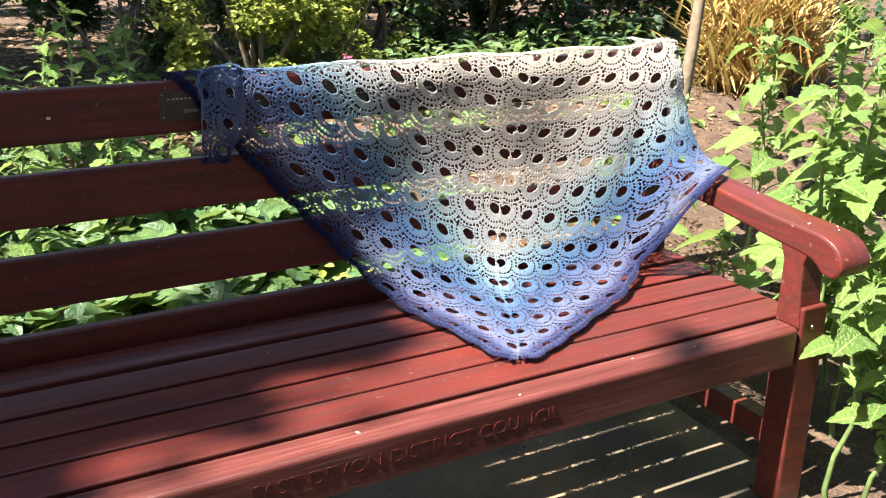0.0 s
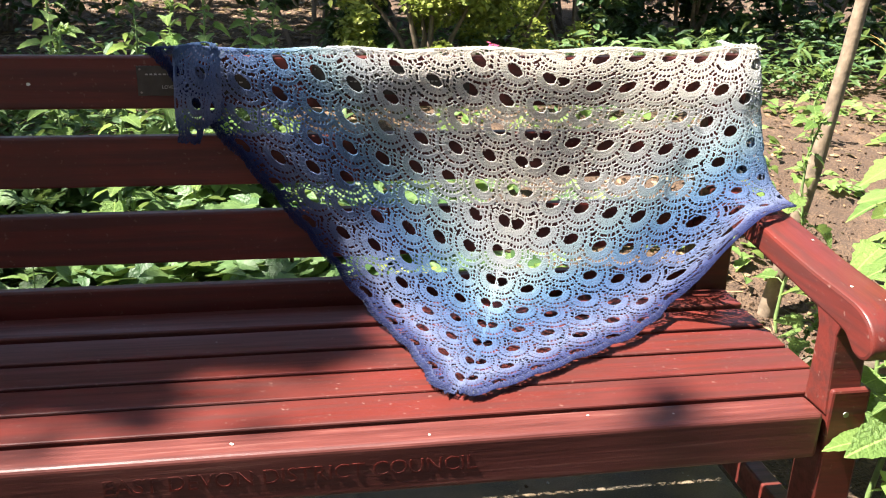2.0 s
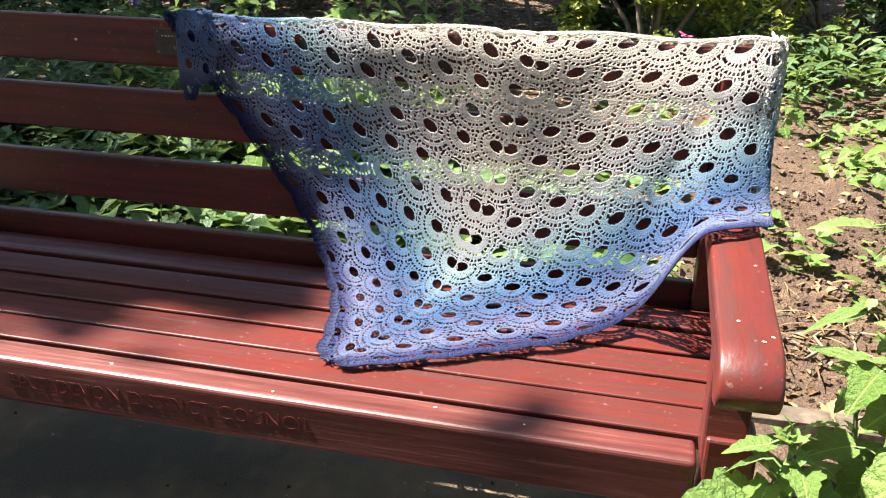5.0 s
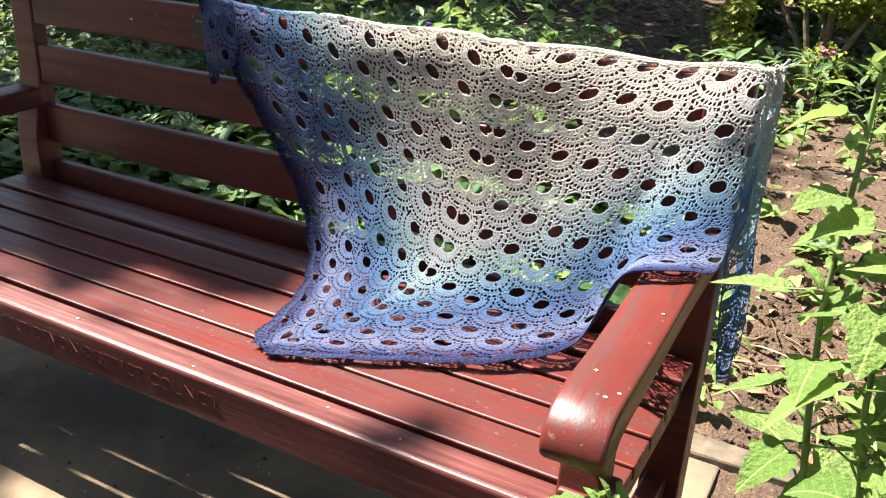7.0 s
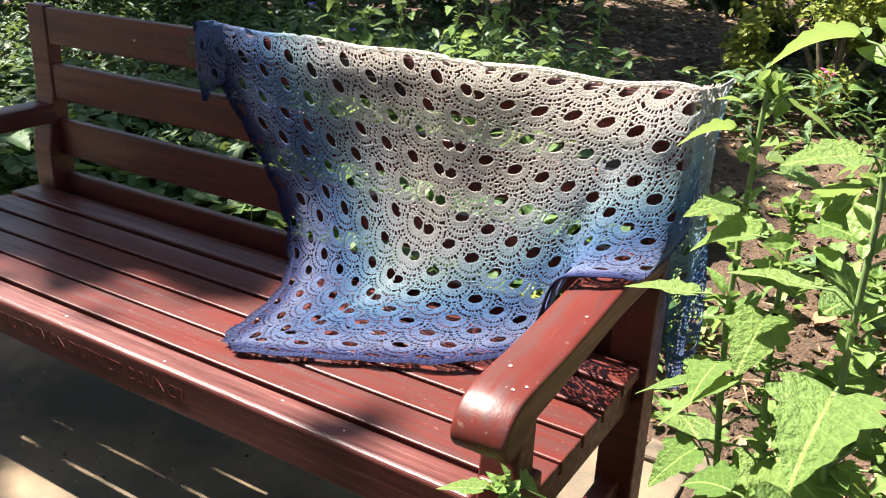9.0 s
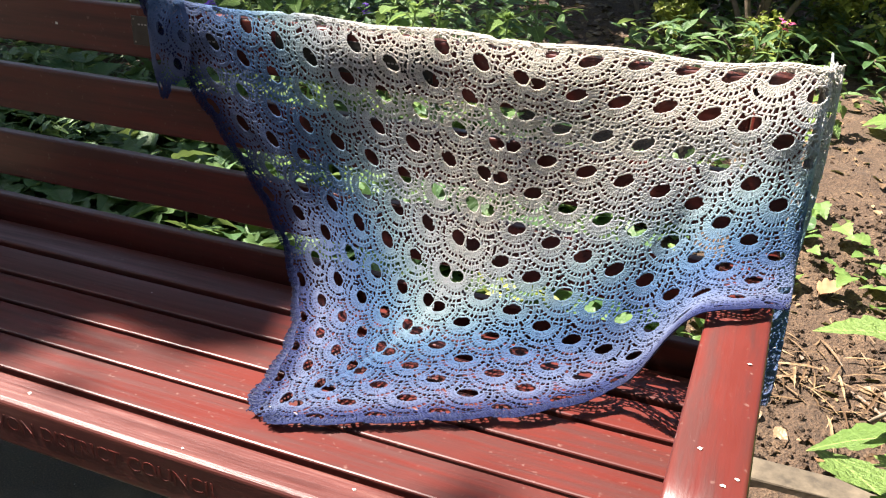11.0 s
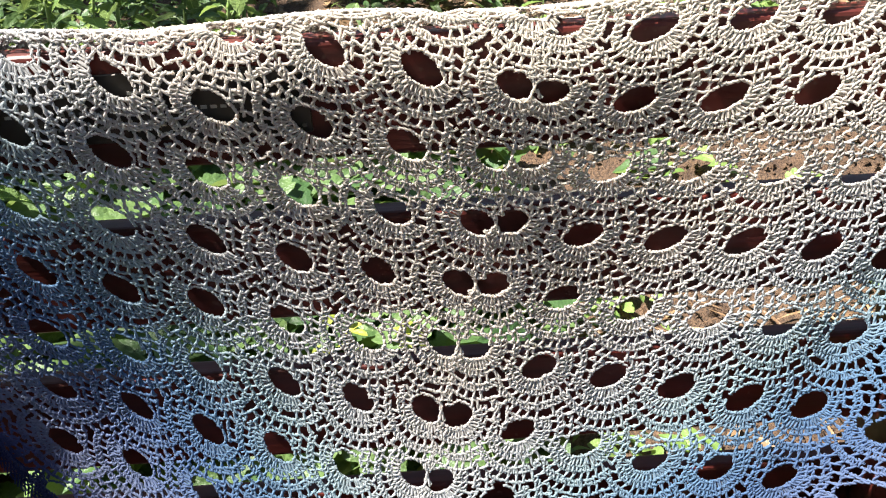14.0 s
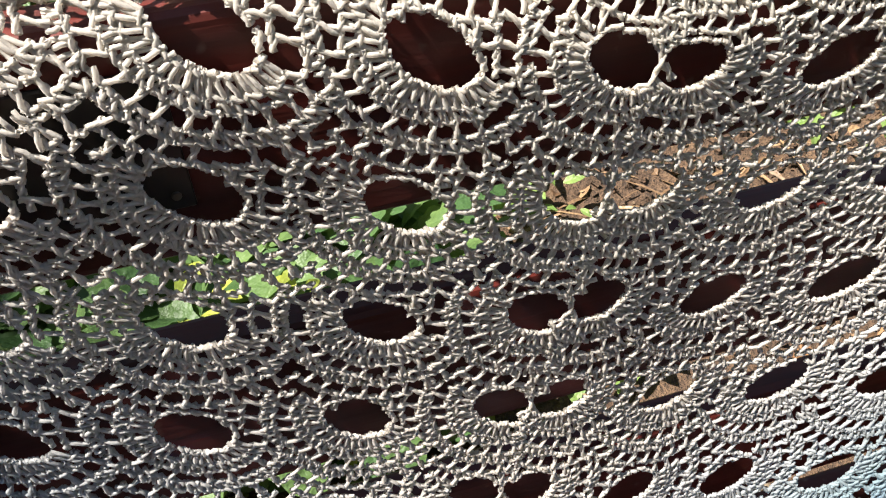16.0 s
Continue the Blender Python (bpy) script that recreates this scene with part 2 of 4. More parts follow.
edging = empty("path_edging", "rough weathered stone edging between path and soil", "edging", (0, 0.9, 0), kind="structure")
rnd = random.Random(4)
x = -4.0
while x < 0.5:
    w = rnd.uniform(0.38, 0.52)
    bm = box(x, x + w - 0.012, -0.036, 0.045, -0.1, 0.018 + rnd.uniform(-0.006, 0.006), 0.01)
    for v in bm.verts:
        v.co += Vector((rnd.uniform(-1, 1), rnd.uniform(-1, 1), rnd.uniform(-1, 1))) * 0.003
    part("stone", bm, KERB, edging)
    x += w


# ---- bench ----
bench = empty("bench", "red-brown painted wooden park bench with slatted seat on tarmac", "bench", (-0.82, 0.3, 0))
B_IN = Matrix.Translation((0.82, -0.3, 0))
MIRROR = -1.645


def bpart(name, bm, material=PAINT, label="", smooth=False, parent=bench):
    if parent is bench:
        bm.transform(B_IN)
    return part(name, bm, material, parent, label, smooth)


def both(name, make, label=""):
    bpart(name, make(lambda a, c: (a, c)), PAINT, label)
    bpart(name, make(lambda a, c: (MIRROR - c, MIRROR - a)), PAINT, label)


XL, XR = -1.648, 0.003
# back rails: front faces in one upright plane
for z0, z1 in ((0.832, 0.928), (0.684, 0.781), (0.528, 0.630), (0.400, 0.478)):
    bpart("back_rail", box(XL, XR, 0.54, 0.565, z0, z1, 0.005, 3))
# seat: front board with rounded nose, then the slats
bpart("front_board", box(XL + 0.002, XR - 0.004, 0.0, 0.061, 0.345, 0.431, 0.009, 4), WORN, "front board with open grain and carved words")
SLATS = ((0.071, 0.147, 0.431), (0.157, 0.232, 0.430), (0.242, 0.316, 0.431), (0.326, 0.405, 0.434), (0.416, 0.498, 0.440))
for k, (y0, y1, zt) in enumerate(SLATS):
    bm = box(XL - 0.066, XR + 0.066, y0 - 0.0008, y1 + 0.0008, zt - 0.026, zt, 0.003, 2)
    bpart("seat_slat", bm)
both("front_leg", lambda f: box(*f(0.006, 0.076), 0.001, 0.07, 0.0, 0.470, 0.005))
both("arm_post", lambda f: prism_x([(0.006, 0.424), (0.068, 0.424), (0.066, 0.5), (0.066, 0.56), (0.085, 0.602), (0.002, 0.602), (0.016, 0.56), (0.013, 0.5)], *f(0.002, 0.062)))
ARM = [(0.535, 0.672), (0.42, 0.669), (0.32, 0.665), (0.21, 0.652), (0.10, 0.640), (0.03, 0.636), (-0.02, 0.631), (-0.048, 0.620), (-0.066, 0.602), (-0.073, 0.58),
       (-0.066, 0.562), (-0.05, 0.553), (-0.03, 0.556), (-0.012, 0.570), (0.01, 0.580), (0.10, 0.590), (0.22, 0.605), (0.34, 0.617), (0.535, 0.622)]


def rounded(points, n=4):
    """A closed outline drawn as a smooth curve through its points."""
    out = []
    m = len(points)
    for k in range(m):
        p0, p1, p2, p3 = (Vector(points[(k + d) % m]) for d in (-1, 0, 1, 2))
        if (p2 - p1).length > 0.2 or k in (0, m - 1, m - 2):
            out.append(tuple(p1))
            continue
        for s in range(n):
            t = s / n
            q = 0.5 * ((2 * p1) + (p2 - p0) * t + (2 * p0 - 5 * p1 + 4 * p2 - p3) * t * t + (3 * p1 - p0 - 3 * p2 + p3) * t ** 3)
            out.append((q.x, q.y))
    return out


def smooth_sides(ob):
    for poly in ob.data.polygons:
        poly.use_smooth = abs(poly.normal.x) < 0.9
    return ob


for x0, x1 in ((0.0, 0.082), (MIRROR - 0.082, MIRROR)):
    smooth_sides(bpart("armrest", prism_x(rounded(ARM), x0, x1, 0.006), PAINT_DEEP))
both("back_post", lambda f: prism_x([(0.505, 0.0), (0.575, 0.0), (0.575, 0.5), (0.578, 0.925), (0.57, 0.933), (0.538, 0.932), (0.536, 0.70), (0.505, 0.55)], *f(0.004, 0.08)))
both("side_rail", lambda f: prism_x([(0.07, 0.345), (0.505, 0.345), (0.505, 0.416), (0.42, 0.415), (0.32, 0.406), (0.2, 0.404), (0.07, 0.405)], *f(0.012, 0.058)))
both("stretcher", lambda f: box(*f(0.016, 0.056), 0.068, 0.507, 0.12, 0.18, 0.004))
bpart("under_rail", box(-0.85, -0.79, 0.06, 0.54, 0.345, 0.404, 0.004))
bpart("rear_apron", box(XL, XR, 0.50, 0.53, 0.345, 0.415, 0.004))
for zz in (0.425, 0.385):
    for xx in (0.037, MIRROR - 0.037):
        bm = bmesh.new()
        bmesh.ops.create_cone(bm, cap_ends=True, segments=12, radius1=0.006, radius2=0.005, depth=0.003)
        bm.transform(Matrix.Translation((xx, 0.0015, zz)) @ Matrix.Rotation(radians(90), 4, "X"))
        bpart("screw", bm, STEEL)


def lettering(text, size, material, parent, m, depth=0.0004, name="lettering"):
    cu = bpy.data.curves.new(name, "FONT")
    cu.body, cu.size, cu.extrude, cu.align_x = text, size, depth, "CENTER"
    tmp = bpy.data.objects.new("tmp", cu)
    me = bpy.data.meshes.new_from_object(tmp)
    bpy.data.objects.remove(tmp)
    me.name = name
    me.materials.append(material)
    me.transform(m)
    ob = new(name, me)
    ob.parent = parent
    return ob


UPRIGHT = Matrix.Rotation(radians(90), 4, "X")
lettering("EAST DEVON DISTRICT COUNCIL", 0.036, PAINT, bench, B_IN @ Matrix.Translation((-0.85, -0.0002, 0.378)) @ UPRIGHT, 0.0004, "inscription")


def plaque(x0, x1, z0, z1, rows):
    p = empty("plaque", "small dull metal memorial plaque screwed to the bench", "plaque", ((x0 + x1) / 2, 0.5395, (z0 + z1) / 2), "plaques on the bench")
    w, h = x1 - x0, z1 - z0
    part("plate", box(-w / 2, w / 2, -0.0022, 0.0004, -h / 2, h / 2, 0.0006, 1), PLATE, p)
    for sx in (-1, 1):
        for sz in (-1, 1):
            bm = bmesh.new()
            bmesh.ops.create_cone(bm, cap_ends=True, segments=10, radius1=0.002, radius2=0.0015, depth=0.0012)
            bm.transform(Matrix.Translation((sx * (w / 2 - 0.006), -0.0026, sz * (h / 2 - 0.006))) @ Matrix.Rotation(radians(90), 4, "X"))
            part("screw", bm, STEEL, p)
    for cx, cz, length in rows:
        n = max(2, int(length / 0.0075))
        for k in range(n):
            x0 = cx - length / 2 + length * k / n
            part("engraved_mark", box(x0, x0 + length / n * 0.62, -0.0026, -0.0021, cz - 0.0013, cz + 0.0013, 0), LETTER, p)
    return p


first = plaque(-1.114, -0.912, 0.857, 0.911, [(-0.055, 0.012, 0.062), (0.012, 0.012, 0.058), (0.065, 0.012, 0.03), (-0.01, 0.0, 0.05), (0.075, -0.003, 0.028), (0.03, -0.012, 0.045)])
lettering("LOVED", 0.0085, LETTER, first, Matrix.Translation((-0.045, -0.0025, -0.014)) @ UPRIGHT, 0.0004, "engraved_word")
plaque(-0.80, -0.50, 0.857, 0.911, [(-0.10, 0.012, 0.055), (-0.03, 0.012, 0.06), (0.05, 0.012, 0.07), (-0.04, -0.002, 0.08), (0.06, -0.002, 0.06), (0.0, -0.014, 0.1)])


# ---- crocheted shawl ----
# The cloth is a lattice of fans: i counts fans away from the spine, j runs down the spine to the tip.
LAST = 13.0
FLAT = {"left": (np.array((-0.068, 0.0165)), np.array((-0.0185, -0.0575))),
        "right": (np.array((0.0625, -0.010)), np.array((-0.0185, -0.0575)))}
HOLE = {"left": (0.0172, 0.0112, radians(-40)), "right": (0.0180, 0.0099, radians(18))}
AXIS = {"left": np.array((-0.62, -0.78)), "right": np.array((0.30, -0.95))}
FAN_WIDE = -0.12
TOP_Z, BACK_Y = 0.935, 0.528


def tip_round(i):
    """By how many rows the point of the shawl is rounded off."""
    return 0.58 * np.exp(-((i + 0.2) / 0.6) ** 2)


def smooth_step(a, b, v):
    t = np.clip((v - a) / (b - a), 0, 1)
    return t * t * (3 - 2 * t)


# how the lattice stretches over the unrolled cloth: along the bench and down from the top fold, as powers of i and j
POWERS = ((0, 0), (0, 1), (0, 2), (0, 3), (1, 0), (1, 1), (1, 2), (2, 0), (2, 1), (3, 0), (0, 4), (1, 3), (2, 2), (3, 1), (4, 0))
STRETCH = {
    "left": ((-0.3435, -0.0160, -0.0022, 0.0056, -0.0690, -0.0092, 0.0686, -0.0114, 0.0268, 0.0168, -0.0050, -0.0319, -0.0425, -0.0125, -0.0057),
             (0.0452, 0.0560, -0.0122, 0.0333, -0.0100, -0.0102, 0.0442, -0.0358, 0.0248, 0.0376, -0.0175, -0.0482, -0.0232, -0.0085, -0.0146)),
    "right": ((-0.3190, -0.0135, -0.0075, 0.0044, 0.0620, -0.0224, -0.0009, 0.0474, -0.0369, -0.1130, -0.0019, 0.0009, 0.0499, 0.0376, 0.0568),
              (0.0520, 0.0491, 0.0150, 0.0002, 0.0191, 0.0190, -0.0133, -0.0999, 0.0990, 0.2050, -0.0048, 0.0001, -0.0556, -0.1000, -0.1097))}


def unrolled(side, i, j):
    """Where a lattice point lies on the unrolled cloth: along the bench, and down from the top fold."""
    over = np.maximum(i - (8.6 if side == "right" else 11.0), 0)
    a = i - over
    x, s = 0.0, 0.0
    for (p, q), cx, cs in zip(POWERS, *STRETCH[side]):
        term = a ** p * j ** q / 10.0 ** max(p + q - 1, 0)
        x, s = x + cx * term, s + cs * term
    return x + over * (0.045 if side == "right" else -0.066), s + over * (0.020 if side == "right" else -0.025)


def even_lattice(side, i, j):
    """The same lattice without stretch, for the gathered ends."""
    sign = 1 if side == "right" else -1
    return -0.335 - 0.0170 * j + sign * 0.0660 * i, 0.055 + 0.0540 * j - 0.0060 * i


def draped(x, s):
    """The cloth's place: over the top rail, down the back, in a curve on to the seat or the armrest, round the end post."""
    arm = smooth_step(-0.13, 0.0, x)
    s = np.where(s > 0, s * (1 - 0.18 * smooth_step(-0.26, 0.02, x)), s)
    h = 0.4425 + (0.675 - 0.4425) * arm
    rho = 0.20 - 0.05 * arm
    v = TOP_Z - h - rho
    a = np.clip((s - v) / rho, 0, math.pi / 2)
    rest = np.maximum(s - v - rho * math.pi / 2, 0)
    y = np.where(s < v, BACK_Y, BACK_Y - rho + rho * np.cos(a) - rest)
    z = np.where(s < v, TOP_Z - s, h + rho - rho * np.sin(a))
    # over the rail and down behind
    b = np.maximum(-s, 0)
    over = 0.0165
    ang = np.clip(b / over, 0, math.pi)
    y = y + 0.014 * np.clip(1 - s / 0.05, 0, 1) ** 2
    y = np.where(s < 0, BACK_Y + 0.014 + over - over * np.cos(ang), y)
    z = np.where(s < 0, TOP_Z - 0.012 + 0.011 * np.sin(ang) + 0.012 * (np.cos(ang) * 0.5 + 0.5) - np.maximum(b - over * math.pi, 0), z)
    hang = smooth_step(0.0, 0.08, s) * smooth_step(0.5, 0.3, s)
    y = y - 0.0030 * hang * np.sin(x * 15 + s * 3) - 0.001 * hang * np.sin(x * 41 - s * 11)
    y = y - 0.035 * smooth_step(-0.36, 0.06, x) * smooth_step(0.0, 0.28, s) * (1 - arm * smooth_step(0.15, 0.30, s)) - 0.012 * smooth_step(-0.30, 0.06, x) * hang
    z = z + 0.006 * np.exp(-((x - 0.045) / 0.05) ** 2) + 0.0035 * np.sin(x * 23) * np.exp(-(s / 0.05) ** 2)
    y = y - 0.010 * np.clip(s / 0.3, 0, 1)
    # the cloth bellies out above the seat and does not quite lie down on it
    belly = smooth_step(-0.72, -0.58, x)
    y = y - 0.017 * belly * np.exp(-((s - 0.36) / 0.10) ** 2) - 0.010 * smooth_step(-0.25, -0.12, x) * smooth_step(0.09, 0.04, x) * smooth_step(0.02, 0.09, s)
    z = z + 0.013 * belly * np.exp(-((s - 0.57) / 0.09) ** 2)
    # round the end of the backrest
    r = 0.018
    e = np.maximum(x - 0.082, 0)
    q = np.clip(e / r, 0, math.pi / 2)
    px = np.where(x > 0.082, 0.082 + r * np.sin(q), x)
    y = y + np.where(x > 0.082, r * (1 - np.cos(q)) + np.maximum(e - r * math.pi / 2, 0), 0)
    return np.stack([px, y, z], -1)


def hole_distance(side, p, centre):
    """Distance beyond a hole's rim, roughly, and whether the point lies on the fan's side of the hole."""
    ra, rb, tilt = HOLE[side]
    d = p - centre
    c, s_ = math.cos(tilt), math.sin(tilt)
    u = (d[..., 0] * c + d[..., 1] * s_) / ra
    v = (-d[..., 0] * s_ + d[..., 1] * c) / rb
    n = np.sqrt(u * u + v * v) + 1e-9
    length = np.linalg.norm(d, axis=-1) + 1e-9
    rim = length / n
    cosang = (d @ AXIS[side]) / length
    return length - rim, cosang


def owned(side, p, first):
    """Whether flat points belong to the fan of the hole at the origin."""
    ei, ej = FLAT[side]
    mine, cosang = hole_distance(side, p, np.zeros(2))
    ok = (mine > -0.0004) & (cosang > FAN_WIDE)
    for a in range(-3, 4):
        for b in range(-3, 4):
            if a or b:
                if first and a < 0:
                    continue
                d, c = hole_distance(side, p, a * ei + b * ej)
                ok &= d > 0.0003
                ok &= ~((d < mine) & (c > FAN_WIDE))
    if first:
        m = np.linalg.inv(np.stack([ei, ej], 1))
        ok &= (p @ m.T)[..., 0] > -0.27
    return ok


def fan_links(side, first):
    """The stitches of one fan, as flat links: start, end, width."""
    ra, rb, tilt = HOLE[side]
    base = math.atan2(AXIS[side][1], AXIS[side][0])

    def at(theta, out):
        c, s_ = np.cos(theta), np.sin(theta)
        cu, sv = np.cos(theta - tilt), np.sin(theta - tilt)
        rim = 1 / np.sqrt((cu / ra) ** 2 + (sv / rb) ** 2)
        return np.stack([c * (rim + out), s_ * (rim + out)], -1)

    def spread(out, step):
        th = np.linspace(0, 2 * math.pi, 721)
        pts = at(th, out)
        arc = np.concatenate([[0], np.cumsum(np.linalg.norm(np.diff(pts, axis=0), axis=1))])
        n = max(6, int(arc[-1] / step))
        return np.interp(np.arange(n) * arc[-1] / n, arc, th)

    starts, ends, widths = [], [], []

    def add(p0, p1, w):
        keep = owned(side, (p0 + p1) / 2, first)
        for a in range(-2, 3):
            for b in range(-2, 3):
                if not (first and a < 0):
                    for p in (p0, p1):
                        keep &= hole_distance(side, p, a * FLAT[side][0] + b * FLAT[side][1])[0] > -0.0009
        starts.append(p0[keep]), ends.append(p1[keep]), widths.append(np.full(keep.sum(), w))

    rows = [(0.0, 0.0082, 0.0034, 0.0022), (0.0082, 0.0132, 0.0041, 0.0023), (0.0132, 0.0212, 0.0076, 0.0018),
            (0.0212, 0.0256, 0.0043, 0.0023), (0.0256, 0.0338, 0.0086, 0.0018), (0.0338, 0.041, 0.0062, 0.0020)]
    for k, (r0, r1, step, w) in enumerate(rows):
        th = spread((r0 + r1) / 2, step) + 0.13 * k
        add(at(th, r0 - 0.0006), at(th + (0.03 if k % 2 else -0.03), r1 + 0.0006), w)
        th = spread(r1, 0.0052) + 0.05
        nxt = np.roll(th, -1)
        nxt[-1] += 2 * math.pi
        add(at(th, r1 - 0.0003), at(nxt, r1 + 0.0003), 0.0013)
    # the loops round the upper rim of the hole
    th = spread(0.0008, 0.0042)
    nxt = np.roll(th, -1)
    nxt[-1] += 2 * math.pi
    p0, p1 = at(th, 0.0008), at(nxt, 0.0008)
    m = np.linalg.inv(np.stack(FLAT[side], 1))
    keep = (((p0 + p1) / 2) @ m.T)[:, 0] > (-0.19 if first else -9)
    starts.append(p0[keep]), ends.append(p1[keep]), widths.append(np.full(keep.sum(), 0.0012))
    if first and side == "left":
        # the bar between the two holes of a pair on the spine
        mid = -0.2 * FLAT[side][0]
        p0 = mid + np.array([(-0.0006, 0.012), (0.0006, 0.004), (-0.0008, -0.003), (0.0008, -0.003)])
        p1 = mid + np.array([(0.0004, 0.004), (-0.0004, -0.0035), (-0.004, -0.0105), (0.004, -0.0105)])
        starts.append(p0), ends.append(p1), widths.append(np.full(4, 0.0016))
    return np.concatenate(starts), np.concatenate(ends), np.concatenate(widths)


def link_flat(p0, p1, w, rng):
    """Centre lines of the two strands of each link: (links, strands, points, (x, y, height))."""
    d = p1 - p0
    length = np.linalg.norm(d, axis=1, keepdims=True) + 1e-9
    t = np.linspace(0, 1, 4)
    n = np.stack([-d[:, 1], d[:, 0]], 1) / length
    out = np.zeros((len(p0), 2, 4, 3))
    jig = rng.normal(0, 0.00024, (len(p0), 2, 4, 3))
    for k, sgn in enumerate((-1, 1)):
        # dense stitches open outwards like a V, posts of the net are twisted
        lat = sgn * (w[:, None] / 2) * np.where(w[:, None] > 0.0021, np.array([[0.35, 0.55, 0.9, 1.15]]), np.array([[1.0, 0.55, -0.65, -0.75]]))
        out[:, k, :, :2] = p0[:, None, :] + d[:, None, :] * t[None, :, None] + n[:, None, :] * lat[..., None]
        out[:, k, :, 2] = (np.array([-0.0004, 0.0005, 0.0008, -0.0003]) if k else np.array([0.0005, 0.0001, -0.0007, 0.0006]))
    return out + jig


def tubes(lines, radius, sides=3):
    """Thin tubes along many polylines at once: vertices and quads."""
    m, n, _ = lines.shape
    tan = np.gradient(lines, axis=1)
    tan /= np.linalg.norm(tan, axis=2, keepdims=True) + 1e-12
    ref = np.where(np.abs(tan[..., 1:2]) > 0.85, np.array((0.0, 0.0, 1.0)), np.array((0.0, 1.0, 0.0)))
    u = np.cross(tan, ref)
    u /= np.linalg.norm(u, axis=2, keepdims=True) + 1e-12
    v = np.cross(tan, u)
    ang = np.arange(sides) * 2 * math.pi / sides
    ring = lines[:, :, None, :] + radius * (u[:, :, None, :] * np.cos(ang)[:, None] + v[:, :, None, :] * np.sin(ang)[:, None])
    verts = ring.reshape(-1, 3)
    base = (np.arange(m) * n * sides)[:, None, None]
    k = (np.arange(n - 1) * sides)[None, :, None]
    s0 = np.arange(sides)[None, None, :]
    s1 = (s0 + 1) % sides
    quads = np.stack([base + k + s0, base + k + s1, base + k + sides + s1, base + k + sides + s0], -1).reshape(-1, 4)
    return verts, quads


def place_cloth(side, i, j, height, surface, lattice=unrolled):
    """Lattice coordinates and height above the cloth to the world."""
    def at(a, b):
        return surface(*lattice(side, a, b))
    p = at(i, j)
    e = 0.02
    n = np.cross(at(i + e, j) - p, at(i, j + e) - p)
    n /= np.linalg.norm(n, axis=-1, keepdims=True) + 1e-12
    if side == "right":
        n = -n
    return p + n * height[..., None]


TEMPLATES = {(side, first): fan_links(side, first) for side in ("left", "right") for first in (True, False)}


def crochet(name, parent, side, cells, surface, inside, seed, radius=0.00100, shade=None, lattice=unrolled):
    """All the fans of one stretch of the cloth as one mesh of yarn."""
    rng = np.random.default_rng(seed)
    ei, ej = FLAT[side]
    inv = np.linalg.inv(np.stack([ei, ej], 1))
    vs, fs, rows, base = [], [], [], 0
    for i, j in cells:
        p0, p1, w = TEMPLATES[(side, i == 0)]
        shift = rng.normal(0, 0.0004, (len(p0), 2))
        some = rng.random(len(p0)) > 0.03
        p0, p1, w = (p0 + shift)[some], (p1 + shift + rng.normal(0, 0.0004, p1.shape))[some], w[some]
        lines = link_flat(p0, p1, w, rng)
        ij = lines[..., :2] @ inv.T
        # the holes and stitches wander a little
        ij[..., 0] += i + 0.05 * noise.noise((i * 3.1, j * 2.7, 1.0))
        ij[..., 1] += j + 0.05 * noise.noise((i * 2.3, j * 3.7, 5.0))
        mid = ij[:, :, 2, :].mean(1)
        keep = inside(mid[:, 0], mid[:, 1])
        if not keep.any():
            continue
        ij, hgt = ij[keep], lines[keep][..., 2]
        world_pts = place_cloth(side, ij[..., 0], ij[..., 1], hgt, surface, lattice)
        m = world_pts.shape[0] * 2
        v, f = tubes(world_pts.reshape(m, 4, 3), radius, 4)
        k = (ij[..., 0] + ij[..., 1]).reshape(m, 4)
        if shade:
            k = shade(ij[..., 0], ij[..., 1]).reshape(m, 4)
        vs.append(v), fs.append(f + base), rows.append(np.repeat(k.reshape(-1), 4) / LAST * 0.96)
        base += len(v)
    return arrays_mesh(name, np.concatenate(vs), np.concatenate(fs), YARN, parent, True, np.concatenate(rows))


def border(name, parent, side, k_values, surface, i_range, seed):
    """The dark scalloped edging: wavy doubled strands along the outer rows."""
    rng = np.random.default_rng(seed)
    vs, fs, rows, base = [], [], [], 0
    for k0 in k_values:
        n = int((i_range[1] - i_range[0]) * 26)
        i = np.linspace(*i_range, n)
        scallop = -tip_round(i) + 0.17 * np.abs(np.sin(math.pi * i))
        for ph in (0, math.pi):
            kk = k0 + scallop + 0.085 * np.sin(i * 62 + ph + 9 * k0) + rng.normal(0, 0.012, n)
            hgt = 0.0012 * np.cos(i * 62 + ph) + 0.001
            line = place_cloth(side, i, kk - i, hgt, surface)[None]
            v, f = tubes(line, 0.0010, 4)
            vs.append(v), fs.append(f + base), rows.append(np.repeat(min(1.0, 0.965 + 0.035 * (k0 - 13.12) / 0.3) - 0.03 * np.exp(-(i / 3.0) ** 2), 4))
            base += len(v)
    return arrays_mesh(name, np.concatenate(vs), np.concatenate(fs), YARN, parent, True, np.concatenate(rows))


shawl = empty("shawl", "crocheted shawl fading from grey to navy, draped over the bench", "shawl", (0, 0, 0))
LIMIT = 13.38


def inside_left(i, j):
    x, s = unrolled("left", i, j)
    return (i + j + tip_round(i) < LIMIT) & (s > -0.13) & (x > -1.10)


def inside_right(i, j):
    x, s = unrolled("right", i, j)
    return (i + j + tip_round(i) < LIMIT) & (s > np.where(x > 0.08, -0.03, -0.13)) & (x < 0.26)


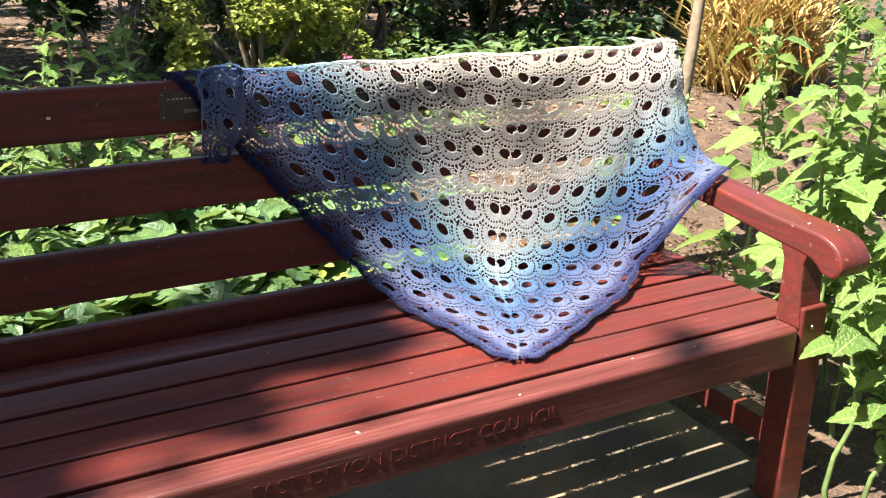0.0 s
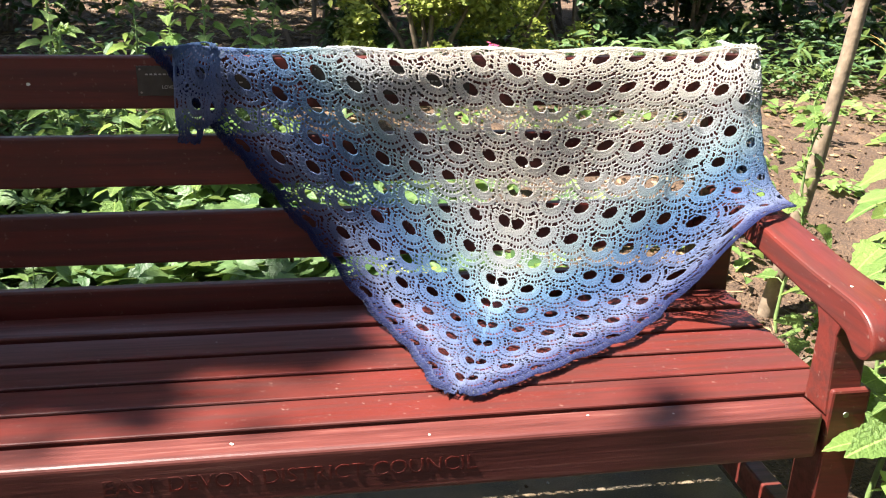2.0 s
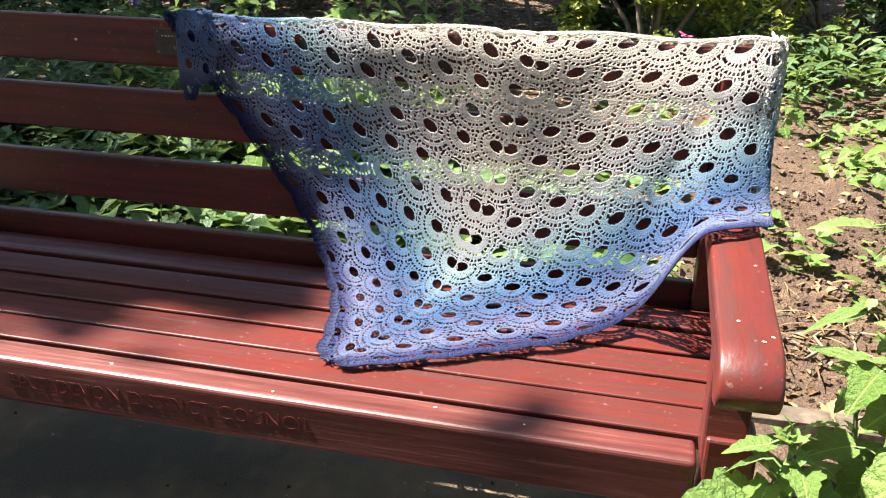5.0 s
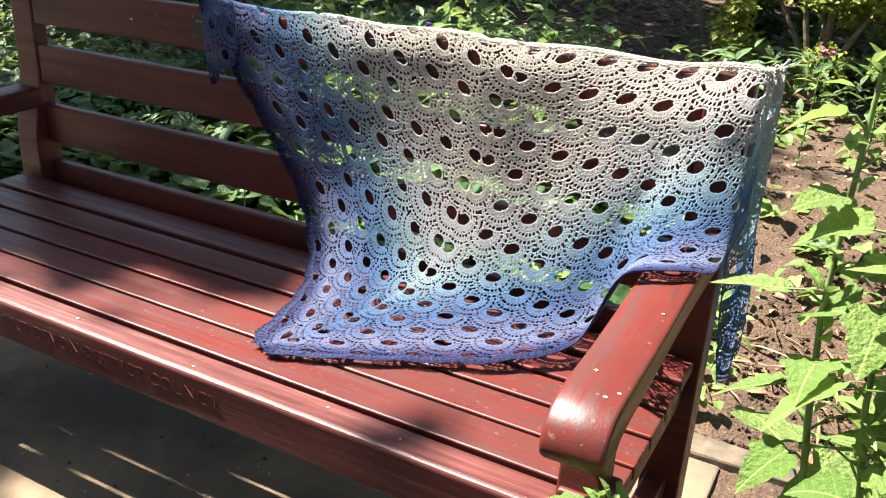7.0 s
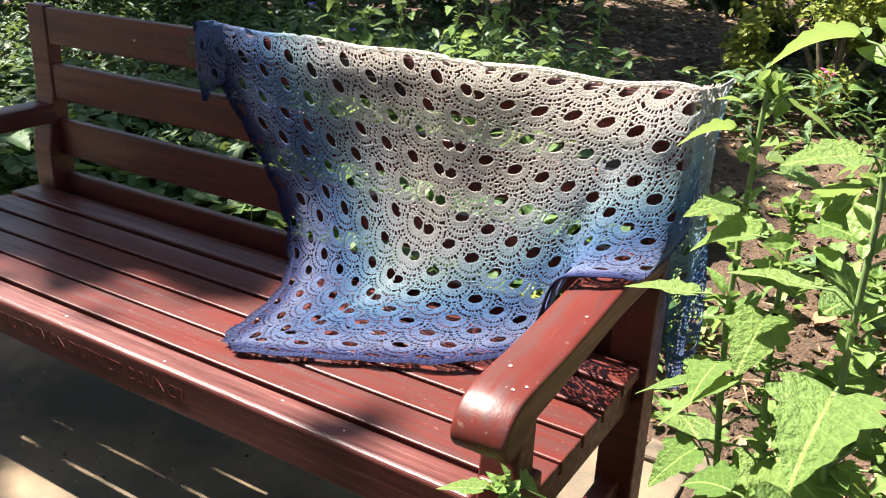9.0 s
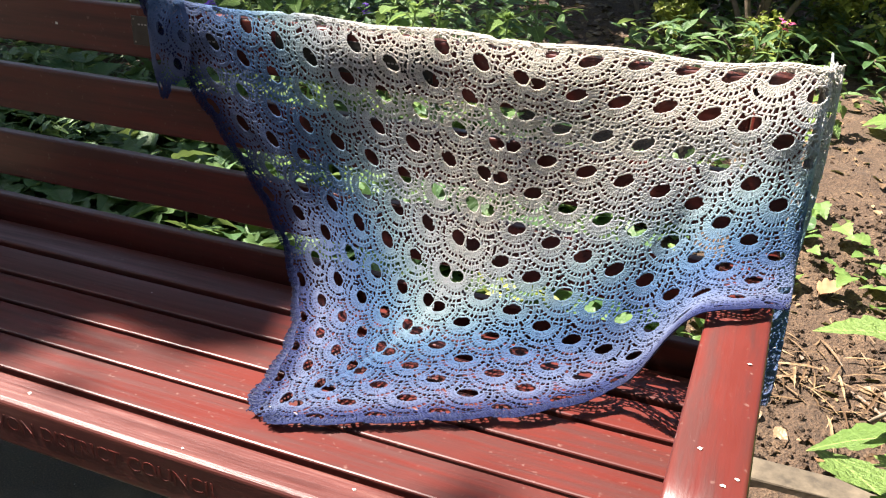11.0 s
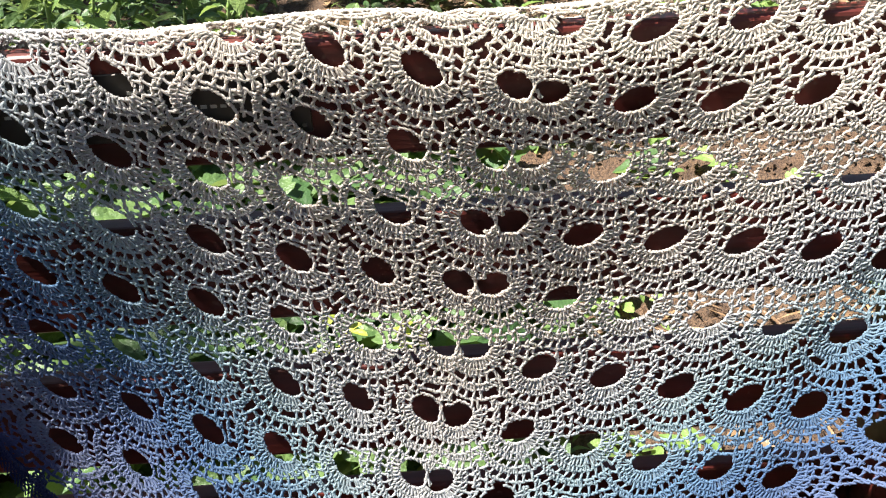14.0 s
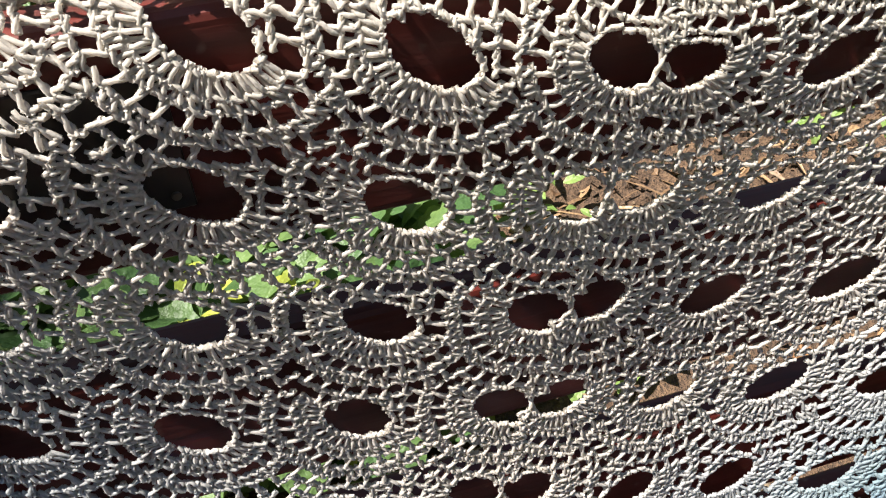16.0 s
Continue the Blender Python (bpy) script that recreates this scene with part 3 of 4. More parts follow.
crochet("fan_panel", shawl, "left", [(i, j) for i in range(0, 13) for j in range(-4, 14) if i + j < 14.5], draped, inside_left, 1)
crochet("fan_panel", shawl, "right", [(i, j) for i in range(0, 12) for j in range(-5, 14) if i + j < 14.5], draped, inside_right, 2)
EDGE_ROWS = (13.12, 13.20, 13.28, 13.36, 13.44)
border("edging", shawl, "left", EDGE_ROWS, draped, (-0.12, 10.6), 3)
border("edging", shawl, "right", EDGE_ROWS, draped, (-0.12, 9.6), 4)


# the gathered left corner, turned over the rail and hanging in front of it
def flap(x, s):
    u = (x + 1.02) / 0.075
    gather = np.sin(u * 3.2 + s * 14)
    px = -1.003 + 0.044 * np.sin(np.clip(u, -1.4, 1.3)) + 0.004 * gather - 0.022 * smooth_step(0.07, 0.19, s) * smooth_step(-0.6, 1.0, u)
    y = 0.520 - 0.030 * np.cos(u * 1.15) - 0.007 * gather * smooth_step(0.0, 0.06, s) - 0.012 * smooth_step(0.0, 0.05, s) + 0.015 * smooth_step(0.10, 0.19, s)
    z = 0.956 - s * 0.98 - 0.010 * np.abs(u) ** 2
    ang = np.clip(-s / 0.030, 0, 1.4)
    back = s < 0
    y = np.where(back, 0.490 + 0.012 * (1 - np.cos(u)) + 0.030 * np.sin(ang) + np.maximum(-s - 0.042, 0), y)
    z = np.where(back, 0.952 - 0.010 * np.abs(u) ** 2 + 0.004 * np.sin(ang * 2.2) + 0.003 * gather, z)
    return np.stack([px, y, z], -1)


def inside_flap(i, j):
    x, s = even_lattice("left", i, j)
    u = (x + 1.02) / 0.075
    return (u > np.where(s < 0.03, -1.9, -1.25)) & (u < 1.3) & (s > -0.08) & (s < 0.184 - 0.034 * np.maximum(u, 0) - 0.012 * np.abs(u + 0.2))


def flap_shade(i, j):
    x, s = even_lattice("left", i, j)
    return 13.0 * np.clip(0.77 + 1.4 * np.maximum(s, 0) + 0.9 * np.maximum(np.abs(x + 1.02) - 0.06, 0), 0, 1.03)


crochet("folded_corner", shawl, "left", [(i, j) for i in range(6, 15) for j in range(0, 9)], flap, inside_flap, 6, 0.0010, flap_shade, even_lattice)


# the right wing's tail, hanging behind the end of the armrest
def tail(x, s):
    u = (x - 0.05) / 0.14
    wide = 0.035 + 0.055 * smooth_step(0.05, 0.35, s) - 0.085 * smooth_step(0.45, 0.72, s)
    px = 0.100 + 0.010 * np.sin(u * 4 + s * 7) + 0.006 * np.sin(u * 9)
    y = 0.585 + 0.06 * smooth_step(0.1, 0.5, s) + wide * u
    return np.stack([px, y, 0.945 - s], -1)


def inside_tail(i, j):
    x, s = even_lattice("right", i, j)
    return (np.abs(x - 0.05) < 0.14) & (s > 0.0) & (s < 0.66 + 0.4 * (x - 0.05))


def tail_shade(i, j):
    x, s = even_lattice("right", i, j)
    return 13.0 * np.clip(0.32 + 1.02 * s + 0.4 * (x - 0.05), 0, 1)


crochet("hanging_tail", shawl, "right", [(i, j) for i in range(3, 15) for j in range(-3, 11)], tail, inside_tail, 8, 0.0010, tail_shade, even_lattice)


# ---- plants ----
def leaf_shape(kind):
    """Outline of half a leaf as (along, across), from stalk to tip."""
    return {"lobed": [(0.0, 0.02), (-0.12, 0.16), (-0.06, 0.33), (0.06, 0.43), (0.12, 0.36), (0.24, 0.46), (0.34, 0.44), (0.40, 0.30), (0.52, 0.31), (0.60, 0.24), (0.72, 0.21), (0.80, 0.13), (0.90, 0.09), (1.0, 0.0)],
            "blade": [(0.0, 0.01), (0.3, 0.03), (0.7, 0.025), (1.0, 0.0)],
            "oval": [(0.0, 0.02), (0.2, 0.20), (0.5, 0.27), (0.8, 0.15), (1.0, 0.0)],
            "lance": [(0.0, 0.02), (0.25, 0.13), (0.5, 0.15), (0.8, 0.07), (1.0, 0.0)],
            "small": [(0.0, 0.05), (0.45, 0.33), (1.0, 0.0)]}[kind]


def leaf_arrays(kind, fold=0.25, droop=0.25):
    half = leaf_shape(kind)
    n = len(half)
    v = [(a, 0.0, -droop * a * a) for a, _ in half]
    for sgn in (1, -1):
        v += [(a, sgn * c, fold * c - droop * a * a - 0.05 * math.sin(a * 9) * c) for a, c in half]
    f = []
    for k in range(n - 1):
        f.append((k, k + 1, n + k + 1, n + k))
        f.append((k + 1, k, 2 * n + k, 2 * n + k + 1))
    return np.array(v), np.array(f)


def scatter_leaves(name, kind, places, material, parent=None):
    """Many leaves as one mesh. places: (position, heading, pitch, roll, size) rows."""
    v0, f0 = leaf_arrays(kind)
    pos = np.array([p[0] for p in places], dtype=float)
    ang = np.array([p[1:4] for p in places], dtype=float)
    size = np.array([p[4] for p in places], dtype=float)
    ch, sh, cp, sp, cr, sr = (g(ang[:, k]) for k in range(3) for g in (np.cos, np.sin))
    fwd = np.stack([ch * cp, sh * cp, sp], 1)
    side = np.stack([-sh, ch, np.zeros_like(ch)], 1)
    up = np.cross(fwd, side)
    side2 = side * cr[:, None] + up * sr[:, None]
    up2 = np.cross(fwd, side2)
    v = pos[:, None, :] + size[:, None, None] * (v0[None, :, 0:1] * fwd[:, None] + v0[None, :, 1:2] * side2[:, None] + v0[None, :, 2:3] * up2[:, None])
    f = (f0[None] + (np.arange(len(pos)) * len(v0))[:, None, None]).reshape(-1, 4)
    return arrays_mesh(name, v.reshape(-1, 3), f, material, parent, False)


def stem_mesh(points, r0, r1, sides=6):
    pts = np.array(points, dtype=float)
    v, f = tubes(pts[None], 1.0, sides)
    n = len(pts)
    rad = np.repeat(np.linspace(r0, r1, n), sides)[:, None]
    c = np.repeat(pts, sides, axis=0)
    return c + (v - c) * rad, f


LEAF_MESH = {}


def leaf_data(kind, variant):
    key = (kind, variant)
    if key not in LEAF_MESH:
        v, f = leaf_arrays(kind, 0.15 + 0.12 * variant, 0.12 + 0.16 * variant)
        ob = arrays_mesh("leaf", v, f, VEINED)
        LEAF_MESH[key] = ob.data
        bpy.data.objects.remove(ob)
    return LEAF_MESH[key]


def tall_plant(at, height, seed, lean=(0, 0), leaves=16, size=0.16, start=0.15):
    """A leafy stalk: one stem, large lobed leaves on stalks, a bud cluster on top."""
    r = random.Random(seed)
    p = empty("leafy_plant", "tall fresh green plant with large lobed leaves growing from the soil", "plant", at, "tall leafy plants")
    pts = [(lean[0] * (k / 7) ** 1.5 + 0.012 * math.sin(k * 1.3 + seed), lean[1] * (k / 7) ** 1.5 + 0.012 * math.cos(k * 1.7 + seed), height * k / 7 - 0.05) for k in range(8)]
    v, f = stem_mesh(pts, 0.007, 0.003)
    arrays_mesh("stem", v, f, STEM, p)
    leaves = int(leaves * 1.5)
    for k in range(leaves):
        t = start + (1 - start) * (k + 0.5) / leaves
        q = t * 7
        a = Vector(pts[int(q)]).lerp(Vector(pts[min(7, int(q) + 1)]), q % 1)
        head = k * 2.4 + r.uniform(-0.5, 0.5)
        sz = size * (1.0 - 0.62 * t) * r.uniform(0.7, 1.15)
        out = Vector((math.cos(head), math.sin(head), r.uniform(0.2, 0.7))) * sz * 0.55
        v, f = stem_mesh([a, a + out * 0.5 + Vector((0, 0, 0.01)), a + out], 0.0022, 0.0015, 5)
        arrays_mesh("leaf_stalk", v, f, STEM, p)
        leaf = new("leaf", leaf_data("lobed", k % 3))
        leaf.parent = p
        leaf.matrix_basis = Matrix.Translation(a + out) @ Euler((r.uniform(-0.5, 0.5), r.uniform(-0.1, 0.6), head + r.uniform(-0.4, 0.4))).to_matrix().to_4x4() @ Matrix.Diagonal((sz, sz, sz, 1))
    tip = Vector(pts[-1])
    buds = [((tip + Vector((r.uniform(-1, 1), r.uniform(-1, 1), r.uniform(-1, 0.6))) * 0.014), r.uniform(0, 6.3), r.uniform(0.2, 1.3), r.uniform(-1, 1), r.uniform(0.014, 0.03)) for _ in range(26)]
    for _ in range(44):
        q = r.uniform(0.55, 1.0) * 7
        a = Vector(pts[min(6, int(q))]).lerp(Vector(pts[min(7, int(q) + 1)]), q % 1)
        buds.append((a + Vector((r.gauss(0, 0.010), r.gauss(0, 0.010), r.gauss(0, 0.012))), r.uniform(0, 6.3), r.uniform(-0.1, 1.1), r.uniform(-1, 1), size * r.uniform(0.10, 0.28)))
    tagged(scatter_leaves("young_leaves", "oval", buds, BRIGHT, p), kind="stuff")
    return p


# the plants beside the armrest
for k, (x, y, h, lean, n, sz) in enumerate([
        (0.135, -0.03, 0.60, (-0.04, -0.05), 9, 0.17), (0.30, 0.20, 1.08, (-0.05, 0.01), 13, 0.16), (0.47, 0.06, 1.16, (-0.08, 0.05), 12, 0.21), (0.42, 0.32, 0.82, (0.0, 0.0), 11, 0.21),
        (0.62, 0.52, 1.0, (0.05, 0.0), 11, 0.22), (0.78, 0.86, 1.0, (0.0, 0.05), 11, 0.22), (0.62, 1.12, 0.72, (0.02, 0.0), 9, 0.10), (0.88, 0.30, 1.1, (0.05, 0.0), 13, 0.23),
        (0.36, 0.62, 0.42, (0.05, 0.02), 9, 0.13), (1.1, 1.2, 0.85, (0.05, 0.0), 11, 0.21), (1.05, 0.7, 0.95, (0.05, 0.0), 12, 0.23), (0.14, -0.12, 0.42, (-0.01, -0.02), 7, 0.16), (0.22, -0.16, 0.46, (-0.01, 0.0), 7, 0.17),
        (0.38, 0.16, 0.95, (-0.06, 0.0), 13, 0.17), (0.52, 0.20, 1.22, (-0.05, 0.0), 16, 0.19), (0.36, 0.02, 0.62, (0.0, 0.0), 12, 0.16), (0.55, 0.36, 0.66, (0.0, 0.0), 12, 0.17), (0.68, 0.1, 0.85, (0.0, 0.0), 13, 0.18)]):
    tall_plant((x, y, soil_height(x, y)), h, 10 + k, lean, n, sz, 0.68 if y < 0.03 and x < 0.3 else 0.5 if y < 0.05 else 0.2)


def ground_cover(name, label, count, region, kind, material, size, height, seed, gate=None):
    r = random.Random(seed)
    places = []
    while len(places) < count:
        x, y = r.uniform(region[0], region[1]), r.uniform(region[2], region[3])
        if gate and not gate(x, y, r):
            continue
        hump = 0.5 + 0.5 * noise.noise((x * 1.6, y * 1.6, seed))
        z = max(-0.02, soil_height(x, y)) + r.uniform(0.0, 1.0) ** 0.7 * height * (0.35 + hump)
        places.append(((x, y, z), r.uniform(0, 6.3), r.uniform(-0.5, 0.6), r.uniform(-0.6, 0.6), size * r.uniform(0.5, 1.3)))
    ob = scatter_leaves(name, kind, places, material)
    return tagged(ob, label, "ground cover", kind="stuff")


def bed(x, y, r):
    return x < -0.25 + 0.25 * noise.noise((y * 2, 3, 1)) or r.random() < 0.004


ground_cover("bed_plants", "low broad green leaves filling the bed behind the bench", 3600, (-4.0, 0.2, 0.98, 2.0), "lobed", COVER, 0.11, 0.22, 31, bed)
ground_cover("bed_plants", "fine grey green foliage in the bed", 6500, (-5.0, -1.2, 1.3, 3.4), "lance", COVER, 0.06, 0.34, 32, bed)
ground_cover("bed_plants", "low green leaves spreading past the end of the bench", 3600, (-7.0, -2.0, 0.98, 4.2), "lobed", DARK, 0.09, 0.2, 36)
ground_cover("bed_plants", "sunlit yellow green seedlings in the bed", 500, (-0.75, 0.05, 1.0, 1.6), "oval", BRIGHT, 0.05, 0.10, 33)
ground_cover("bed_plants", "small yellow green plant in the sun behind the bench", 90, (-0.62, -0.42, 1.0, 1.2), "oval", GOLD, 0.045, 0.26, 37)
ground_cover("bed_plants", "leafy greens standing at the back of the bed", 1500, (-2.7, -0.9, 2.0, 3.3), "lance", COVER, 0.10, 0.40, 38)
ground_cover("seedlings", "small weeds on the bare soil", 420, (-0.2, 2.6, 1.0, 3.2), "lobed", BRIGHT, 0.06, 0.06, 34, lambda x, y, r: noise.noise((x * 2.2, y * 2.2, 8)) > 0.2)
ground_cover("far_weeds", "green weeds below the shrubs", 5200, (-5, 4.5, 3.0, 4.4), "lance", COVER, 0.10, 0.32, 35, lambda x, y, r: not (-2.6 < x < -0.7) and noise.noise((x * 1.5, y * 1.5, 2)) > -0.1)


def litter(name, count, region, size, seed):
    r = random.Random(seed)
    places = []
    for _ in range(count):
        x, y = r.uniform(region[0], region[1]), r.uniform(region[2], region[3])
        z = 0.002 if y < 0.86 else soil_height(x, y) + 0.006
        places.append(((x, y, z), r.uniform(0, 6.3), r.uniform(-0.25, 0.25), r.uniform(-0.5, 0.5), size * r.uniform(0.4, 1.4)))
    tagged(scatter_leaves(name, "oval", places, LITTER), "brown dead leaves scattered over the soil", "leaf litter", kind="stuff")


litter("leaf_litter", 4200, (-4, 3.5, 2.0, 6.5), 0.04, 41)
litter("leaf_litter", 3000, (-3.2, -0.2, 3.0, 7.5), 0.06, 44)
litter("leaf_litter", 70, (0.0, 0.9, 0.97, 1.6), 0.05, 43)
litter("leaf_litter", 420, (-0.3, 2.4, 0.98, 2.6), 0.022, 42)


def shrub(name, at, size, count, kind, material, leaf, seed, label):
    """A bush: a few stems and a crown of clumps of leaves with gaps."""
    r = random.Random(seed)
    p = empty(name, label, "shrub", at)
    clumps = []
    for k in range(26):
        a, b = r.uniform(0, 6.3), r.uniform(0.05, 1)
        rad = math.sqrt(r.random())
        c = Vector((math.cos(a) * rad * size[0], math.sin(a) * rad * size[1], size[2] * (0.12 + 0.88 * b * (1 - 0.4 * rad * rad))))
        clumps.append((c, r.uniform(0.18, 0.34) * min(size)))
    for k in range(7):
        c = clumps[k][0]
        v, f = stem_mesh([(0.02 * k - 0.06, 0, -0.05), c * 0.5 + Vector((0.02, 0, 0.05)), c], 0.02, 0.006)
        arrays_mesh("branch", v, f, BARK, p)
    places = []
    for _ in range(count):
        c, rad = r.choice(clumps)
        d = Vector((r.gauss(0, 1), r.gauss(0, 1), r.gauss(0, 1))).normalized() * rad * r.uniform(0.6, 1.15)
        q = c + d
        places.append(((q.x, q.y, max(0.02, q.z)), r.uniform(0, 6.3), r.uniform(-0.8, 0.8), r.uniform(-0.9, 0.9), leaf * r.uniform(0.6, 1.3)))
    scatter_leaves("crown", kind, places, material, p)
    return p


def at_soil(x, y):
    return (x, y, soil_height(x, y) - 0.03)


shrub("golden_shrub", at_soil(-0.15, 3.65), (0.42, 0.34, 0.95), 5200, "small", GOLD, 0.038, 51, "yellow green variegated shrub in patchy sun")
shrub("golden_shrub", at_soil(0.35, 3.95), (0.5, 0.35, 0.85), 3600, "small", GOLD, 0.038, 52, "yellow green shrub at the edge of the trees")
k = 60
for x, y, s, h in ((-4.6, 3.8, 0.9, 1.2), (-3.6, 4.6, 0.9, 1.3), (-2.9, 5.6, 1.0, 1.4), (-0.75, 4.5, 0.7, 1.1), (0.95, 4.4, 0.7, 1.1), (1.8, 4.6, 0.8, 1.3), (2.8, 4.6, 0.9, 1.3), (3.9, 4.4, 0.9, 1.3), (5.2, 4.0, 1.1, 1.4), (-5.8, 3.2, 0.9, 1.2),
                   (-1.7, 7.0, 1.2, 1.8), (0.0, 5.6, 1.0, 1.6), (1.4, 5.9, 1.1, 1.7), (3.2, 6.0, 1.2, 1.8), (-4.4, 6.2, 1.2, 1.8), (5.2, 5.8, 1.3, 1.9), (-6.8, 5.0, 1.3, 1.8)):
    k += 1
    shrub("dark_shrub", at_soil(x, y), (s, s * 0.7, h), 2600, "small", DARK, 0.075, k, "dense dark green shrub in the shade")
for k in range(15):
    x = -15 + 1.9 * k
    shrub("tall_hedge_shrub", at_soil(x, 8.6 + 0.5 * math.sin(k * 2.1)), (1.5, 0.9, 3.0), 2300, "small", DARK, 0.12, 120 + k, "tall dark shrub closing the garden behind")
# shrubs and a tree on the near side of the path, behind the camera
# unseen; added to block sky light from the front and shade the path
for k in range(9):
    shrub("tall_hedge_shrub", (-9 + 2.0 * k, -5.2 + 0.4 * math.sin(k * 1.7), 0.0), (1.6, 1.0, 5.6), 1700, "small", DARK, 0.24, 150 + k, "tall dark shrub added unseen on the near side to block sky light")
# tall greens at the left, behind the bed
for k, (x, y, h) in enumerate(((-1.62, 1.85, 0.75), (-1.3, 2.0, 0.78), (-1.05, 2.3, 0.66), (-1.95, 2.1, 0.8), (-1.5, 2.6, 0.75), (-2.4, 2.4, 0.7), (-1.12, 1.75, 0.7), (-1.4, 1.6, 0.66), (-0.9, 2.0, 0.6), (-1.2, 2.2, 0.8), (-1.75, 2.3, 0.85), (-0.95, 2.6, 0.7))):
    tall_plant(at_soil(x, y), h, 80 + k, (0.05, 0), 15, 0.13)
for k, (x, y, h) in enumerate(((0.45, 2.75, 0.34), (0.18, 2.7, 0.30), (1.3, 3.3, 0.45), (1.5, 2.5, 0.4), (0.9, 1.9, 0.25))):
    tall_plant(at_soil(x, y), h, 90 + k, (0.05, 0), 10, 0.10)


def straw_clump(at, seed):
    r = random.Random(seed)
    p = empty("dry_grass", "clump of dry orange straw in full sun", "dry grass", at)
    places = [((r.gauss(0, 0.16), r.gauss(0, 0.14), r.uniform(0, 0.5)), r.uniform(0, 6.3), r.uniform(0.7, 1.5), r.uniform(-0.5, 0.5), r.uniform(0.15, 0.4)) for _ in range(2200)]
    scatter_leaves("tuft", "blade", places, STRAW, p)


r = random.Random(23)
stalks = []
for _ in range(130):
    x, y = 0.28 + r.gauss(0, 0.20), 1.14 + abs(r.gauss(0, 0.20))
    stalks.append(((x, y, soil_height(x, y) + r.uniform(0.004, 0.02)), r.uniform(0, 6.3), r.uniform(-0.05, 0.35), r.uniform(-0.4, 0.4), r.uniform(0.05, 0.14)))
tagged(scatter_leaves("dry_stalks", "blade", stalks, LITTER), "dry brown stalks lying on the soil behind the bench", "dry grass", kind="stuff")

straw_clump(at_soil(2.85, 2.95), 5)
straw_clump(at_soil(3.2, 3.2), 6)


def tree(at, height, radius, clumps, count, leaf, seed, label, lean=0.0):
    r = random.Random(seed)
    p = empty("tree", label, "tree", at)
    pts = [(0.3 * radius * math.sin(k) + lean * k / 6, 0.3 * radius * math.cos(k * 1.4), height * k / 6 - 0.1) for k in range(7)]
    v, f = stem_mesh(pts, radius, radius * 0.5, 10)
    arrays_mesh("trunk", v, f, BARK, p)
    places = []
    for c, rad, *few in clumps:
        c = Vector(c) - Vector(at)
        v, f = stem_mesh([pts[5], Vector(pts[5]).lerp(c, 0.5) + Vector((0, 0, 0.2)), c], radius * 0.4, 0.02, 6)
        arrays_mesh("limb", v, f, BARK, p)
        for _ in range(few[0] if few else int(count * min(1.0, rad / 0.3))):
            d = Vector((r.gauss(0, 0.5), r.gauss(0, 0.5), r.gauss(0, 0.35))) * rad
            q = c + d
            places.append((tuple(q), r.uniform(0, 6.3), r.uniform(-0.7, 0.5), r.uniform(-0.8, 0.8), leaf * r.uniform(0.6, 1.3)))
    if places:
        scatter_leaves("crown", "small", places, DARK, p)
    return p


def along_sun(x, y, z, d):
    """A place d metres from a point towards the sun."""
    return tuple(Vector((x, y, z)) + SUN_FROM * d)


# unseen tree, crown placed to shade the bench's left and the path before it
tree((-6.6, 0.3, 0), 7.6, 0.18, [(along_sun(x, y, 0.43, 9.0), rad) for x, y, rad in
     ((-1.62, 0.43, 0.26), (-1.32, 0.42, 0.18), (-1.05, 0.44, 0.13), (-0.86, 0.42, 0.08), (-1.75, 0.22, 0.14), (-2.4, 1.0, 0.5), (-2.0, -0.55, 0.45),
      (-1.55, -0.52, 0.28), (-1.1, -0.60, 0.36), (-0.7, -0.60, 0.30), (-0.2, -0.62, 0.25), (-0.45, -0.75, 0.5), (0.3, -1.1, 0.6), (-0.6, 2.5, 0.35), (-2.8, 1.6, 0.8), (-2.3, 2.3, 0.7))] + [(along_sun(x, y, 0.43, 9.0), rad, n) for x, y, rad, n in ((-1.20, 0.15, 0.30, 8), (-0.90, 0.17, 0.22, 5), (-1.45, 0.2, 0.25, 6), (-0.92, 1.2, 0.30, 10), (-1.1, 2.3, 0.4, 14))], 480, 0.17, 71, "unseen garden tree with a dark leafy crown placed for its shade")
# unseen near-side tree, its crown added to keep sun off the path
tree((-5.0, -4.6, 0), 4.8, 0.16, [(along_sun(x, y, 0.0, 5.0), 0.9) for x, y in
     ((-3.6, -1.4), (-2.4, -1.9), (-1.2, -2.0), (0.0, -2.1), (1.2, -2.3), (-3.0, -3.2), (-1.4, -3.4), (0.4, -3.6), (-4.8, -2.4))], 520, 0.2, 75, "unseen garden tree with a dark leafy crown placed for its shade")
tree(at_soil(0.60, 1.20), 1.9, 0.027, [((0.95, 1.6, 2.1), 0.3), ((1.15, 1.3, 2.0), 0.3)], 60, 0.12, 72, "slim young tree with pale bark", 0.28)
# taller trees that close the far side, unseen crowns placed to shade it
tree((-5.5, 7.5, 0), 5.5, 0.2, [(along_sun(x, y, 0.5, 4.6), 1.15) for x, y in ((-4.5, 4.2), (-3.0, 4.4), (-1.5, 4.0), (-2.2, 5.6), (-5.8, 4.6), (-3.4, 3.0), (-0.9, 5.4))], 800, 0.2, 73, "large tree at the back of the garden, unseen crown placed for shade")
tree((3.0, 8.0, 0), 6.0, 0.2, [(along_sun(x, y, 0.5, 4.8), 0.9) for x, y in ((0.9, 4.9), (2.0, 5.0), (3.4, 5.0), (0.0, 5.8), (4.6, 5.2), (1.4, 6.4), (-0.2, 4.7))], 800, 0.2, 74, "large tree at the back of the garden, unseen crown placed for shade")


